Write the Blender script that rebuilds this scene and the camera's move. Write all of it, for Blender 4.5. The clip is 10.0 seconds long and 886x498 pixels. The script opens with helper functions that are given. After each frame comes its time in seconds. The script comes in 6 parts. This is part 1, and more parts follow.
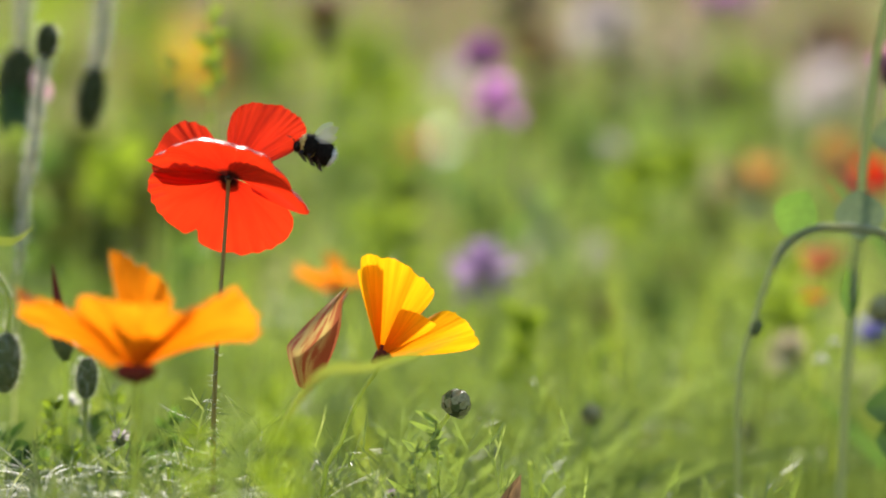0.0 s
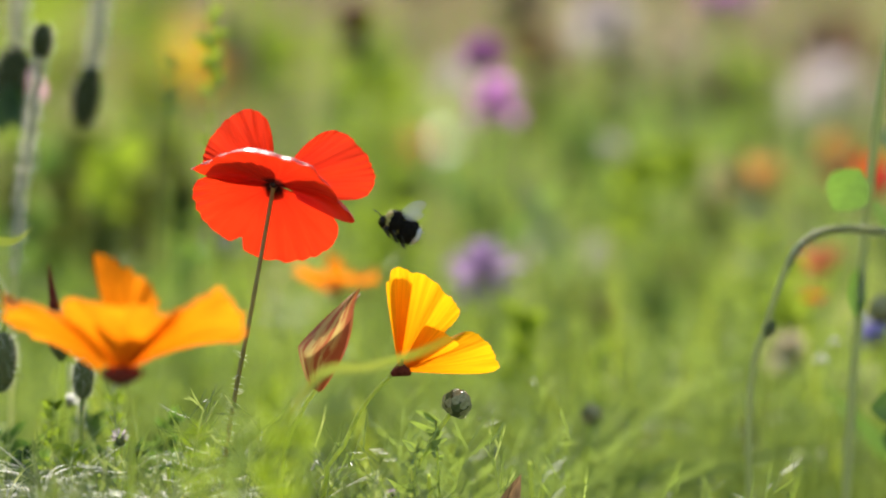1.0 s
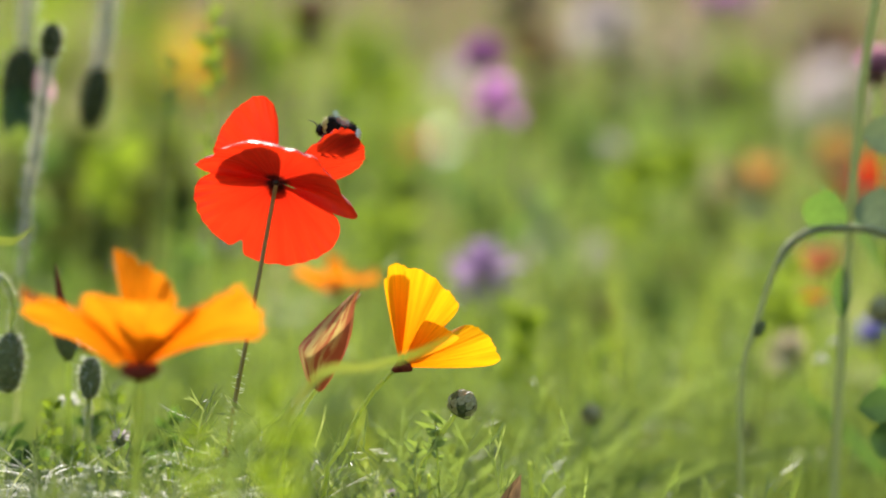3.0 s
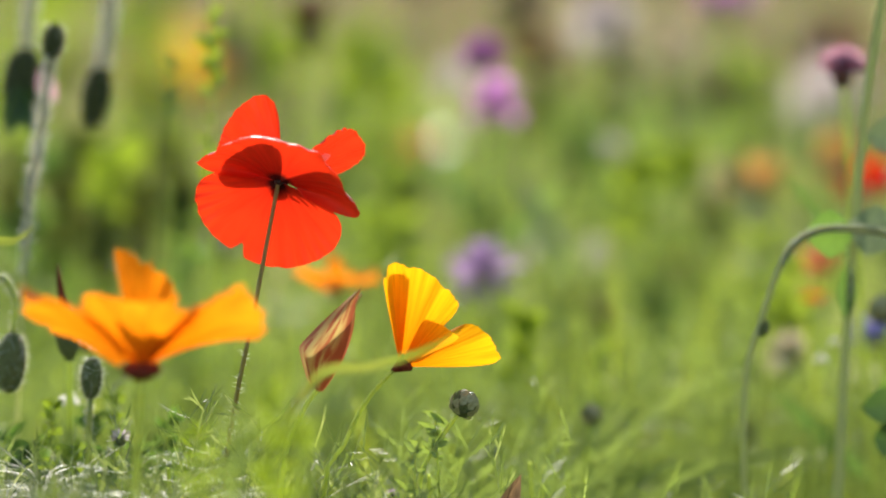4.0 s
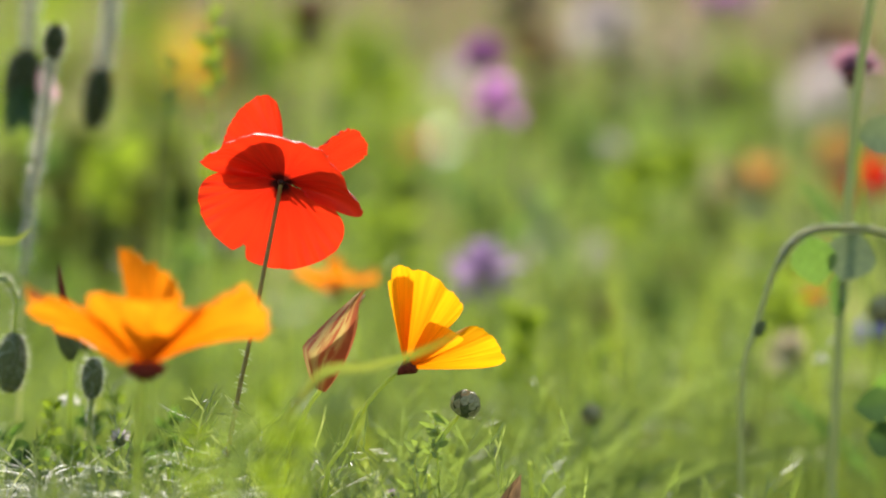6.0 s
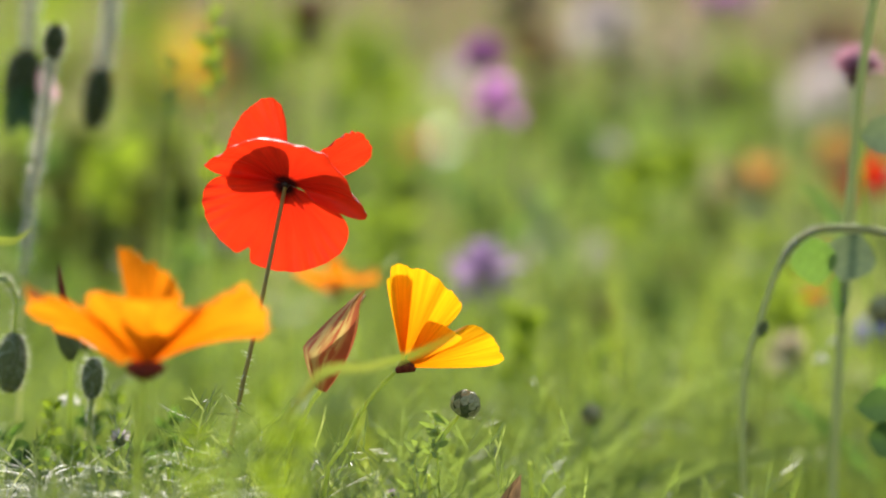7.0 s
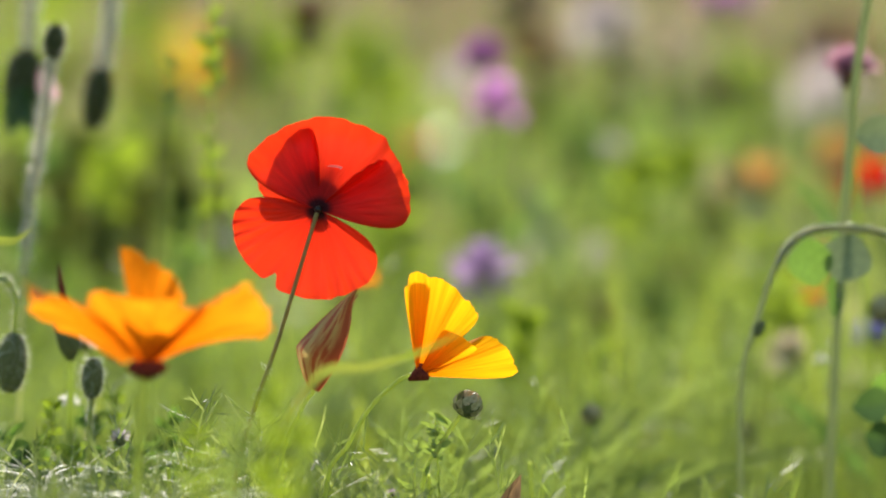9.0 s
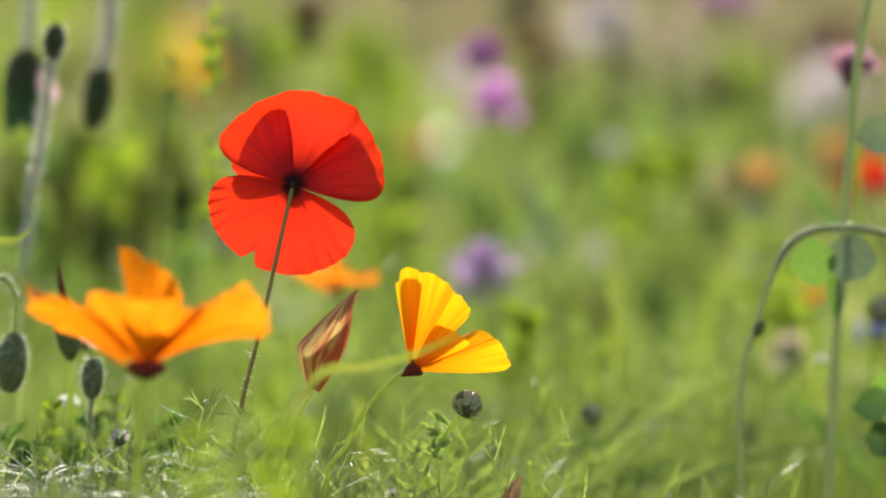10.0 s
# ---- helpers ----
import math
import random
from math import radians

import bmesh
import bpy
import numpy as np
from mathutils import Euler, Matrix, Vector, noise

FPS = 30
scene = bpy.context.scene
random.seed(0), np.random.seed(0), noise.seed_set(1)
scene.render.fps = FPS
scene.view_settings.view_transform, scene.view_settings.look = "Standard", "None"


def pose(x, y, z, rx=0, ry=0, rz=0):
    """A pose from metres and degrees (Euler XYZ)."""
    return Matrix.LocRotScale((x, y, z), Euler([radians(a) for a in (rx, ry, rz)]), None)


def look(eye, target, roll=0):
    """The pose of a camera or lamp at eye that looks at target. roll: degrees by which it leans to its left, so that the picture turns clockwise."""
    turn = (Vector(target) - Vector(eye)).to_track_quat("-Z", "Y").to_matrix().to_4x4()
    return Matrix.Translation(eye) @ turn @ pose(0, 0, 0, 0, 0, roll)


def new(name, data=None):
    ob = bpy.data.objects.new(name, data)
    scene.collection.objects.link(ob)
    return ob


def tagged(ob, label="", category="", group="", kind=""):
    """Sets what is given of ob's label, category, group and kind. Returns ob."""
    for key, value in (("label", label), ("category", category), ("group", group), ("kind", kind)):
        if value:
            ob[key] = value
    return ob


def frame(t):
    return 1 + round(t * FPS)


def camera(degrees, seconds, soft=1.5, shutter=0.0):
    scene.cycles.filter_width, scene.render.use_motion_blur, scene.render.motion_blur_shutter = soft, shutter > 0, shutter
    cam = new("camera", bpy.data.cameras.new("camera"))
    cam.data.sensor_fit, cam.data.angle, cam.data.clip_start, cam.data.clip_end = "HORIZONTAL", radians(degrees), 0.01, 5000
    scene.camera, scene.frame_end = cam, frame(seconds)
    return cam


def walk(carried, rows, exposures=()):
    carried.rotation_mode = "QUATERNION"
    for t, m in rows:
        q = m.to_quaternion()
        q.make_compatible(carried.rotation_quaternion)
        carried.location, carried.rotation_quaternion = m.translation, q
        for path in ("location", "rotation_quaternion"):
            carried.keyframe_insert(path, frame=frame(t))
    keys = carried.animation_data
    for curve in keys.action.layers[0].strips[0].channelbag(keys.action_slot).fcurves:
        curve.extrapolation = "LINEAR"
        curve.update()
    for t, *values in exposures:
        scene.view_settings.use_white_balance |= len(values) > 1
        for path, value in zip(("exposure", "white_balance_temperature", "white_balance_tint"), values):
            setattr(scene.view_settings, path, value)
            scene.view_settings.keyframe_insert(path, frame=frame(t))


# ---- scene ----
# A sunlit wildflower meadow seen through a long lens; a bumblebee visits a red poppy.
cam = camera(10, 10.0, soft=2.0, shutter=0.3)
cam.data.dof.use_dof = True
cam.data.dof.focus_distance = 2.0
cam.data.dof.aperture_fstop = 4.5
VIEW = pose(0, 0, 0.55, 86, 0, 0)
walk(cam, [(0.0, VIEW), (10.0, VIEW)], [(0.0, 0.74, 6610, 12), (10.0, 0.74, 6610, 12)])

# ---- light ----
SUN_UP, SUN_TURN = radians(33.5), radians(-4)
world = bpy.data.worlds.new("world")
scene.world = world
world.use_nodes = True
sky = world.node_tree.nodes.new("ShaderNodeTexSky")
sky.sky_type, sky.sun_disc = "NISHITA", False
sky.sun_elevation, sky.sun_rotation = SUN_UP, SUN_TURN
back = world.node_tree.nodes["Background"]
back.inputs["Strength"].default_value = 0.15
world.node_tree.links.new(sky.outputs["Color"], back.inputs["Color"])
sun = new("sun", bpy.data.lights.new("sun", "SUN"))
sun.data.energy, sun.data.angle, sun.data.color = 5.0, radians(0.53), (1.0, 0.95, 0.86)
SUN_AT = Vector((math.sin(SUN_TURN) * math.cos(SUN_UP), math.cos(SUN_TURN) * math.cos(SUN_UP), math.sin(SUN_UP)))
sun.matrix_world = look(SUN_AT * 20, (0, 0, 0))


# ---- materials ----
def ramp_colors(nt, fac, stops):
    ramp = nt.nodes.new("ShaderNodeValToRGB")
    while len(ramp.color_ramp.elements) < len(stops):
        ramp.color_ramp.elements.new(0.5)
    for e, (p, c) in zip(ramp.color_ramp.elements, stops):
        e.position, e.color = p, (*c, 1)
    nt.links.new(fac, ramp.inputs[0])
    return ramp.outputs[0]


def sheet_material(name, stops, trans=0.5, through_tint=(1, 1, 1), rough=0.5, gloss=0.4, source="island",
                   grain=(60, 3), bump=0.25, grain_mix=0.35, patches=(), vein=None, ior=1.5):
    """A thin leaf or petal: glossy skin over a body that lets light through."""
    m = bpy.data.materials.new(name)
    m.use_nodes = True
    nt = m.node_tree
    nt.nodes.clear()
    out = nt.nodes.new("ShaderNodeOutputMaterial")
    skin = nt.nodes.new("ShaderNodeBsdfPrincipled")
    skin.inputs["Roughness"].default_value = rough
    skin.inputs["Specular IOR Level"].default_value = gloss
    skin.inputs["IOR"].default_value = ior
    glow = nt.nodes.new("ShaderNodeBsdfTranslucent")
    mix = nt.nodes.new("ShaderNodeMixShader")
    mix.inputs[0].default_value = trans
    if source == "island":
        pick = nt.nodes.new("ShaderNodeNewGeometry").outputs["Random Per Island"]
    elif source == "object":
        pick = nt.nodes.new("ShaderNodeObjectInfo").outputs["Random"]
    else:
        uv = nt.nodes.new("ShaderNodeTexCoord")
        sep = nt.nodes.new("ShaderNodeSeparateXYZ")
        nt.links.new(uv.outputs["UV"], sep.inputs[0])
        pick = sep.outputs[0 if source == "across" else 1]
    base = ramp_colors(nt, pick, stops)
    for size, tone, low, high in patches:
        # drifts of another growth, narrow across and tall
        where = nt.nodes.new("ShaderNodeTexCoord")
        squeeze = nt.nodes.new("ShaderNodeMapping")
        squeeze.inputs["Scale"].default_value = size
        squeeze.inputs["Location"].default_value = (size[0] * 3.1, tone[0] * 7, tone[1] * 9)
        drift = nt.nodes.new("ShaderNodeTexNoise")
        drift.inputs["Scale"].default_value, drift.inputs["Detail"].default_value = 1.0, 2
        nt.links.new(where.outputs["Object"], squeeze.inputs["Vector"])
        nt.links.new(squeeze.outputs[0], drift.inputs["Vector"])
        blend = nt.nodes.new("ShaderNodeMix")
        blend.data_type = "RGBA"
        span = nt.nodes.new("ShaderNodeMapRange")
        span.inputs["From Min"].default_value, span.inputs["From Max"].default_value = low, high
        nt.links.new(drift.outputs["Fac"], span.inputs["Value"])
        nt.links.new(span.outputs[0], blend.inputs[0])
        nt.links.new(base, blend.inputs["A"])
        blend.inputs["B"].default_value = (*tone, 1)
        base = blend.outputs["Result"]
    # veins and fine mottling along the sheet
    uv = nt.nodes.new("ShaderNodeTexCoord")
    stretch = nt.nodes.new("ShaderNodeMapping")
    stretch.inputs["Scale"].default_value = (grain[0], grain[1], 1)
    nt.links.new(uv.outputs["UV"], stretch.inputs["Vector"])
    veins = nt.nodes.new("ShaderNodeTexNoise")
    veins.inputs["Scale"].default_value, veins.inputs["Detail"].default_value = 1.0, 4
    nt.links.new(stretch.outputs[0], veins.inputs["Vector"])
    shade = ramp_colors(nt, veins.outputs["Fac"], [(0.3, (1 - grain_mix,) * 3), (0.65, (1, 1, 1))])
    mul = nt.nodes.new("ShaderNodeMix")
    mul.data_type, mul.blend_type = "RGBA", "MULTIPLY"
    mul.inputs[0].default_value = 1.0
    if vein:
        mul.blend_type = "MIX"
        nt.links.new(ramp_colors(nt, veins.outputs["Fac"], [(0.46, (0, 0, 0)), (0.56, (1, 1, 1))]), mul.inputs[0])
        mul.inputs["B"].default_value = (*vein, 1)
        nt.links.new(base, mul.inputs["A"])
    else:
        nt.links.new(base, mul.inputs["A"])
        nt.links.new(shade, mul.inputs["B"])
    tint = nt.nodes.new("ShaderNodeMix")
    tint.data_type, tint.blend_type = "RGBA", "MULTIPLY"
    tint.inputs[0].default_value = 1.0
    tint.inputs["B"].default_value = (*through_tint, 1)
    nt.links.new(mul.outputs["Result"], tint.inputs["A"])
    nt.links.new(mul.outputs["Result"], skin.inputs["Base Color"])
    nt.links.new(tint.outputs["Result"], glow.inputs["Color"])
    relief = nt.nodes.new("ShaderNodeBump")
    relief.inputs["Strength"].default_value, relief.inputs["Distance"].default_value = bump, 0.0006
    nt.links.new(veins.outputs["Fac"], relief.inputs["Height"])
    nt.links.new(relief.outputs[0], skin.inputs["Normal"])
    nt.links.new(relief.outputs[0], glow.inputs["Normal"])
    nt.links.new(skin.outputs[0], mix.inputs[1])
    nt.links.new(glow.outputs[0], mix.inputs[2])
    nt.links.new(mix.outputs[0], out.inputs["Surface"])
    return m


def solid_material(name, c1, c2, rough=0.6, scale=400.0, bump=0.3, gloss=0.4, sheen=0.0):
    m = bpy.data.materials.new(name)
    m.use_nodes = True
    nt = m.node_tree
    b = nt.nodes["Principled BSDF"]
    b.inputs["Roughness"].default_value = rough
    b.inputs["Specular IOR Level"].default_value = gloss
    b.inputs["Sheen Weight"].default_value = sheen
    co = nt.nodes.new("ShaderNodeTexCoord")
    n = nt.nodes.new("ShaderNodeTexNoise")
    n.inputs["Scale"].default_value, n.inputs["Detail"].default_value = scale, 5
    nt.links.new(co.outputs["Object"], n.inputs["Vector"])
    nt.links.new(ramp_colors(nt, n.outputs["Fac"], [(0.35, c1), (0.65, c2)]), b.inputs["Base Color"])
    relief = nt.nodes.new("ShaderNodeBump")
    relief.inputs["Strength"].default_value, relief.inputs["Distance"].default_value = bump, 0.001
    nt.links.new(n.outputs["Fac"], relief.inputs["Height"])
    nt.links.new(relief.outputs[0], b.inputs["Normal"])
    return m


RED = sheet_material("red_petal", [(0.0, (0.03, 0.002, 0.004)), (0.10, (0.07, 0.003, 0.004)), (0.17, (0.70, 0.010, 0.005)), (0.6, (0.82, 0.015, 0.006)), (1.0, (0.80, 0.018, 0.007))],
                     trans=0.64, through_tint=(0.84, 1.95, 0.95), rough=0.36, gloss=0.3, source="length", grain=(26, 2.6), bump=1.0, grain_mix=0.26)
ORANGE = sheet_material("orange_petal", [(0.0, (0.62, 0.10, 0.004)), (0.45, (0.74, 0.20, 0.005)), (1.0, (0.78, 0.25, 0.012))],
                        trans=0.74, through_tint=(1.15, 1.05, 0.6), rough=0.7, gloss=0.05, source="length", grain=(14, 2.6), bump=1.0, grain_mix=0.42)
YELLOW = sheet_material("yellow_petal", [(0.0, (0.78, 0.19, 0.003)), (0.35, (0.82, 0.24, 0.004)), (1.0, (0.88, 0.41, 0.008))],
                        trans=0.64, through_tint=(1.1, 1.1, 0.7), rough=0.65, gloss=0.06, source="length", grain=(20, 1.2), bump=1.0, grain_mix=0.26)
MAGENTA = sheet_material("magenta_floret", [(0.0, (0.62, 0.22, 0.58)), (1.0, (0.80, 0.40, 0.78))], trans=0.72, through_tint=(1.3, 1.3, 1.3), grain=(10, 3))
PURPLE = sheet_material("purple_floret", [(0.0, (0.36, 0.20, 0.38)), (1.0, (0.54, 0.38, 0.56))], trans=0.7, through_tint=(1.3, 1.3, 1.3), grain=(10, 3))
VIOLET = sheet_material("violet_floret", [(0.0, (0.30, 0.16, 0.36)), (1.0, (0.46, 0.31, 0.52))], trans=0.7, grain=(10, 3))
DEEP_PURPLE = sheet_material("deep_purple_floret", [(0.0, (0.30, 0.08, 0.28)), (1.0, (0.46, 0.16, 0.44))], trans=0.65, through_tint=(1.2, 1.2, 1.2), grain=(10, 3))
BLUE = sheet_material("blue_floret", [(0.0, (0.26, 0.24, 0.48)), (1.0, (0.40, 0.38, 0.66))], trans=0.7, through_tint=(1.2, 1.2, 1.3), grain=(10, 3))
WHITE = sheet_material("white_floret", [(0.0, (0.66, 0.65, 0.60)), (1.0, (0.80, 0.78, 0.73))], trans=0.55, through_tint=(1.15, 1.12, 1.05), grain=(10, 3), grain_mix=0.15)
MAUVE = sheet_material("pale_mauve_floret", [(0.0, (0.50, 0.43, 0.42)), (1.0, (0.66, 0.58, 0.56))], trans=0.8, grain=(10, 3), grain_mix=0.15)
CREAM = sheet_material("cream_floret", [(0.0, (0.44, 0.36, 0.22)), (1.0, (0.64, 0.56, 0.40))], trans=0.8, grain=(10, 3), grain_mix=0.15)
RUST = sheet_material("rust_floret", [(0.0, (0.20, 0.09, 0.045)), (1.0, (0.40, 0.22, 0.12))], trans=0.7, grain=(10, 3))
PEACH = sheet_material("peach_petal", [(0.0, (0.56, 0.24, 0.05)), (1.0, (0.66, 0.36, 0.10))], trans=0.6, rough=0.65, gloss=0.1, source="length", grain=(18, 2))
SALMON = sheet_material("salmon_petal", [(0.0, (0.60, 0.14, 0.05)), (1.0, (0.74, 0.24, 0.10))], trans=0.55, rough=0.65, gloss=0.1, source="length", grain=(18, 2))
PINK = sheet_material("pink_floret", [(0.0, (0.60, 0.24, 0.32)), (1.0, (0.80, 0.50, 0.56))], trans=0.65, grain=(10, 3))
GRASS = sheet_material("meadow_grass", [(0.0, (0.075, 0.10, 0.024)), (0.5, (0.125, 0.16, 0.042)), (0.85, (0.19, 0.23, 0.06)), (1.0, (0.32, 0.30, 0.15))],
                       trans=0.5, through_tint=(1.5, 1.5, 1.1), rough=0.40, gloss=0.6, grain=(6, 2), grain_mix=0.2, patches=(((9, 4, 4), (0.22, 0.29, 0.03), 0.5, 0.6), ((12, 4, 3), (0.055, 0.085, 0.02), 0.54, 0.64), ((7, 4, 3), (0.22, 0.16, 0.08), 0.55, 0.65)))
# paler copy of GRASS, the haze of distance put into its colour
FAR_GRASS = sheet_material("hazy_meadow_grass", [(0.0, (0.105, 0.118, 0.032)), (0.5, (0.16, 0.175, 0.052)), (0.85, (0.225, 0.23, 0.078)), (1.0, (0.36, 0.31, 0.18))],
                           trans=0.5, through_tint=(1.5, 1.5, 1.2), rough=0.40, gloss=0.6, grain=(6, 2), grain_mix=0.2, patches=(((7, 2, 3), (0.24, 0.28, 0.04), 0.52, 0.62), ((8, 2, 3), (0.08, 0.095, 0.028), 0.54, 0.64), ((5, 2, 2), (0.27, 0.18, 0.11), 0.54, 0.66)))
SOFT_LIME = sheet_material("soft_green_leaf", [(0.0, (0.14, 0.20, 0.045)), (1.0, (0.26, 0.33, 0.085))], trans=0.55,
                           through_tint=(1.4, 1.5, 1.0), rough=0.45, grain=(8, 4), patches=(((9, 5, 5), (0.25, 0.25, 0.13), 0.45, 0.6),))
BRIGHT_YELLOW = sheet_material("bright_yellow_petal", [(0.0, (0.60, 0.27, 0.02)), (1.0, (0.70, 0.44, 0.05))], trans=0.5, through_tint=(1.1, 1.1, 0.9), rough=0.6, gloss=0.1, source="length", grain=(20, 2))
FERN = sheet_material("feathery_leaf", [(0.0, (0.14, 0.19, 0.045)), (0.6, (0.20, 0.27, 0.065)), (1.0, (0.31, 0.39, 0.13))],
                      trans=0.45, through_tint=(1.6, 1.6, 0.9), rough=0.56, gloss=0.75, grain=(4, 2), grain_mix=0.2, ior=1.6)
NEEDLE = sheet_material("waxy_needle_leaf", [(0.0, (0.08, 0.115, 0.03)), (0.6, (0.16, 0.22, 0.06)), (1.0, (0.36, 0.41, 0.18))],
                        trans=0.42, through_tint=(1.6, 1.6, 0.9), rough=0.48, gloss=0.3, grain=(4, 2), grain_mix=0.2, ior=1.6)
LIME = sheet_material("lime_leaf", [(0.0, (0.15, 0.22, 0.02)), (1.0, (0.28, 0.37, 0.035))], trans=0.55,
                      through_tint=(1.5, 1.5, 0.9), rough=0.45, grain=(8, 4), patches=(((9, 5, 5), (0.27, 0.31, 0.06), 0.45, 0.6),))
DRY = sheet_material("dry_grass", [(0.0, (0.30, 0.18, 0.11)), (0.6, (0.44, 0.30, 0.19)), (1.0, (0.58, 0.45, 0.33))], trans=0.45,
                     rough=0.6, grain=(6, 2))
OLIVE = sheet_material("olive_leaf", [(0.0, (0.095, 0.110, 0.026)), (1.0, (0.16, 0.175, 0.045))], trans=0.42, through_tint=(1.3, 1.3, 0.9), rough=0.6, gloss=0.2, grain=(8, 4))
ROUND_LEAF = sheet_material("smooth_leaf", [(0.0, (0.11, 0.18, 0.05)), (1.0, (0.15, 0.23, 0.06))], trans=0.5,
                            through_tint=(1.4, 1.6, 0.7), rough=0.45, source="length", grain=(12, 8))
DARK_LEAF = sheet_material("dark_smooth_leaf", [(0.0, (0.06, 0.12, 0.025)), (1.0, (0.09, 0.16, 0.035))], trans=0.4, rough=0.4, source="length", grain=(12, 8))
# duller, less translucent leaf; the hanging leaf's shadow side is put into this grey-green
GREY_LEAF = sheet_material("grey_green_leaf", [(0.0, (0.20, 0.26, 0.11)), (1.0, (0.26, 0.32, 0.14))], trans=0.2, rough=0.5, source="length", grain=(12, 8))
SHINE = sheet_material("shining_grass_blade", [(0.0, (0.13, 0.19, 0.045)), (1.0, (0.24, 0.31, 0.085))], trans=0.45,
                       through_tint=(1.5, 1.5, 1.1), rough=0.6, gloss=0.25, source="object", grain=(5, 3), ior=1.5)
WITHERED = sheet_material("withered_brown_husk", [(0.0, (0.16, 0.09, 0.04)), (1.0, (0.34, 0.20, 0.09))], trans=0.35, rough=0.6, source="length", grain=(14, 4), grain_mix=0.6)
HUSK = sheet_material("red_striped_husk", [(0.0, (0.40, 0.13, 0.06)), (0.12, (0.50, 0.40, 0.14)), (0.7, (0.52, 0.40, 0.13)), (0.88, (0.46, 0.14, 0.05)), (1.0, (0.36, 0.07, 0.03))],
                      trans=0.5, rough=0.5, source="across", grain=(6, 2.2), vein=(0.36, 0.10, 0.04))
STEM = sheet_material("green_stem", [(0.0, (0.40, 0.47, 0.13)), (1.0, (0.50, 0.57, 0.18))], trans=0.55, through_tint=(1.5, 1.5, 1.0), rough=0.5, source="object")
RED_STEM = sheet_material("brown_green_stem", [(0.0, (0.32, 0.27, 0.07)), (1.0, (0.38, 0.31, 0.09))], trans=0.35, through_tint=(1.3, 1.3, 1.0), rough=0.5, source="object")
TWIG = sheet_material("dull_green_twig", [(0.0, (0.36, 0.40, 0.19)), (1.0, (0.44, 0.48, 0.25))], trans=0.52, through_tint=(1.35, 1.35, 1.1), rough=0.5, source="object")
PALE_STEM = sheet_material("pale_downy_stem", [(0.0, (0.56, 0.57, 0.34)), (1.0, (0.64, 0.65, 0.42))], trans=0.75, through_tint=(1.4, 1.4, 1.2), rough=0.6, source="object")
HAIR = sheet_material("pale_bristle", [(0.0, (0.80, 0.79, 0.66)), (1.0, (0.90, 0.89, 0.78))], trans=0.78, through_tint=(1.1, 1.1, 1.1), rough=0.4, grain=(3, 3), grain_mix=0.1)
BUD = solid_material("bud_skin", (0.075, 0.09, 0.030), (0.15, 0.165, 0.06), 0.7, 700, gloss=0.15)
DARK_BUD = solid_material("dark_bud_skin", (0.030, 0.036, 0.012), (0.062, 0.07, 0.024), 0.8, 700, gloss=0.08)
SCALE = solid_material("pale_scale", (0.25, 0.23, 0.09), (0.42, 0.39, 0.19), 0.5, 700)
RIM = solid_material("dark_red_rim", (0.10, 0.018, 0.012), (0.20, 0.04, 0.02), 0.8, 700, gloss=0.1)
BROWN = solid_material("brown_husk", (0.06, 0.025, 0.018), (0.16, 0.07, 0.045), 0.7, 500)
BLACK_FUR = solid_material("black_fur", (0.006, 0.005, 0.003), (0.018, 0.013, 0.008), 0.85, 900, gloss=0.1)
YELLOW_FUR = solid_material("yellow_fur", (0.40, 0.33, 0.05), (0.58, 0.50, 0.12), 0.8, 900, sheen=0.3)
WHITE_FUR = solid_material("white_fur", (0.62, 0.60, 0.55), (0.78, 0.76, 0.70), 0.8, 900, sheen=0.3)
CHITIN = solid_material("black_shell", (0.008, 0.007, 0.006), (0.02, 0.018, 0.015), 0.35, 900)
SOIL = solid_material("meadow_soil", (0.07, 0.07, 0.03), (0.13, 0.13, 0.05), 0.9, 6, 1.0)

WING = bpy.data.materials.new("clear_wing")
WING.use_nodes = True
_b = WING.node_tree.nodes["Principled BSDF"]
_b.inputs["Base Color"].default_value = (0.75, 0.72, 0.66, 1)
_b.inputs["Roughness"].default_value, _b.inputs["Alpha"].default_value = 0.25, 0.35


# ---- shapes ----
def put(name, verts, faces, material, parent=None, label="", uvs=None, smooth=True):
    me = bpy.data.meshes.new(name)
    me.from_pydata([tuple(v) for v in verts], [], [tuple(int(i) for i in q) for q in faces])
    me.materials.append(material)
    if smooth:
        me.polygons.foreach_set("use_smooth", [True] * len(me.polygons))
    if uvs is not None:
        layer = me.uv_layers.new(name="UVMap")
        loops = np.empty(len(me.loops), dtype=np.int32)
        me.loops.foreach_get("vertex_index", loops)
        layer.data.foreach_set("uv", np.asarray(uvs, dtype=np.float32)[loops].ravel())
    me.update()
    ob = new(name, me)
    ob.parent = parent
    if label:
        ob["label"] = label
    return ob


def part(name, bm, material, parent, label=""):
    me = bpy.data.meshes.new(name)
    bm.to_mesh(me)
    bm.free()
    me.materials.append(material)
    me.polygons.foreach_set("use_smooth", [True] * len(me.polygons))
    ob = new(name, me)
    ob.parent = parent
    if label:
        ob["label"] = label
    return ob


def thing(name, place, label, category, group="", kind=""):
    ob = new(name)
    ob.empty_display_size = 0.02
    ob.matrix_basis = pose(*place)
    return tagged(ob, label, category, group, kind)


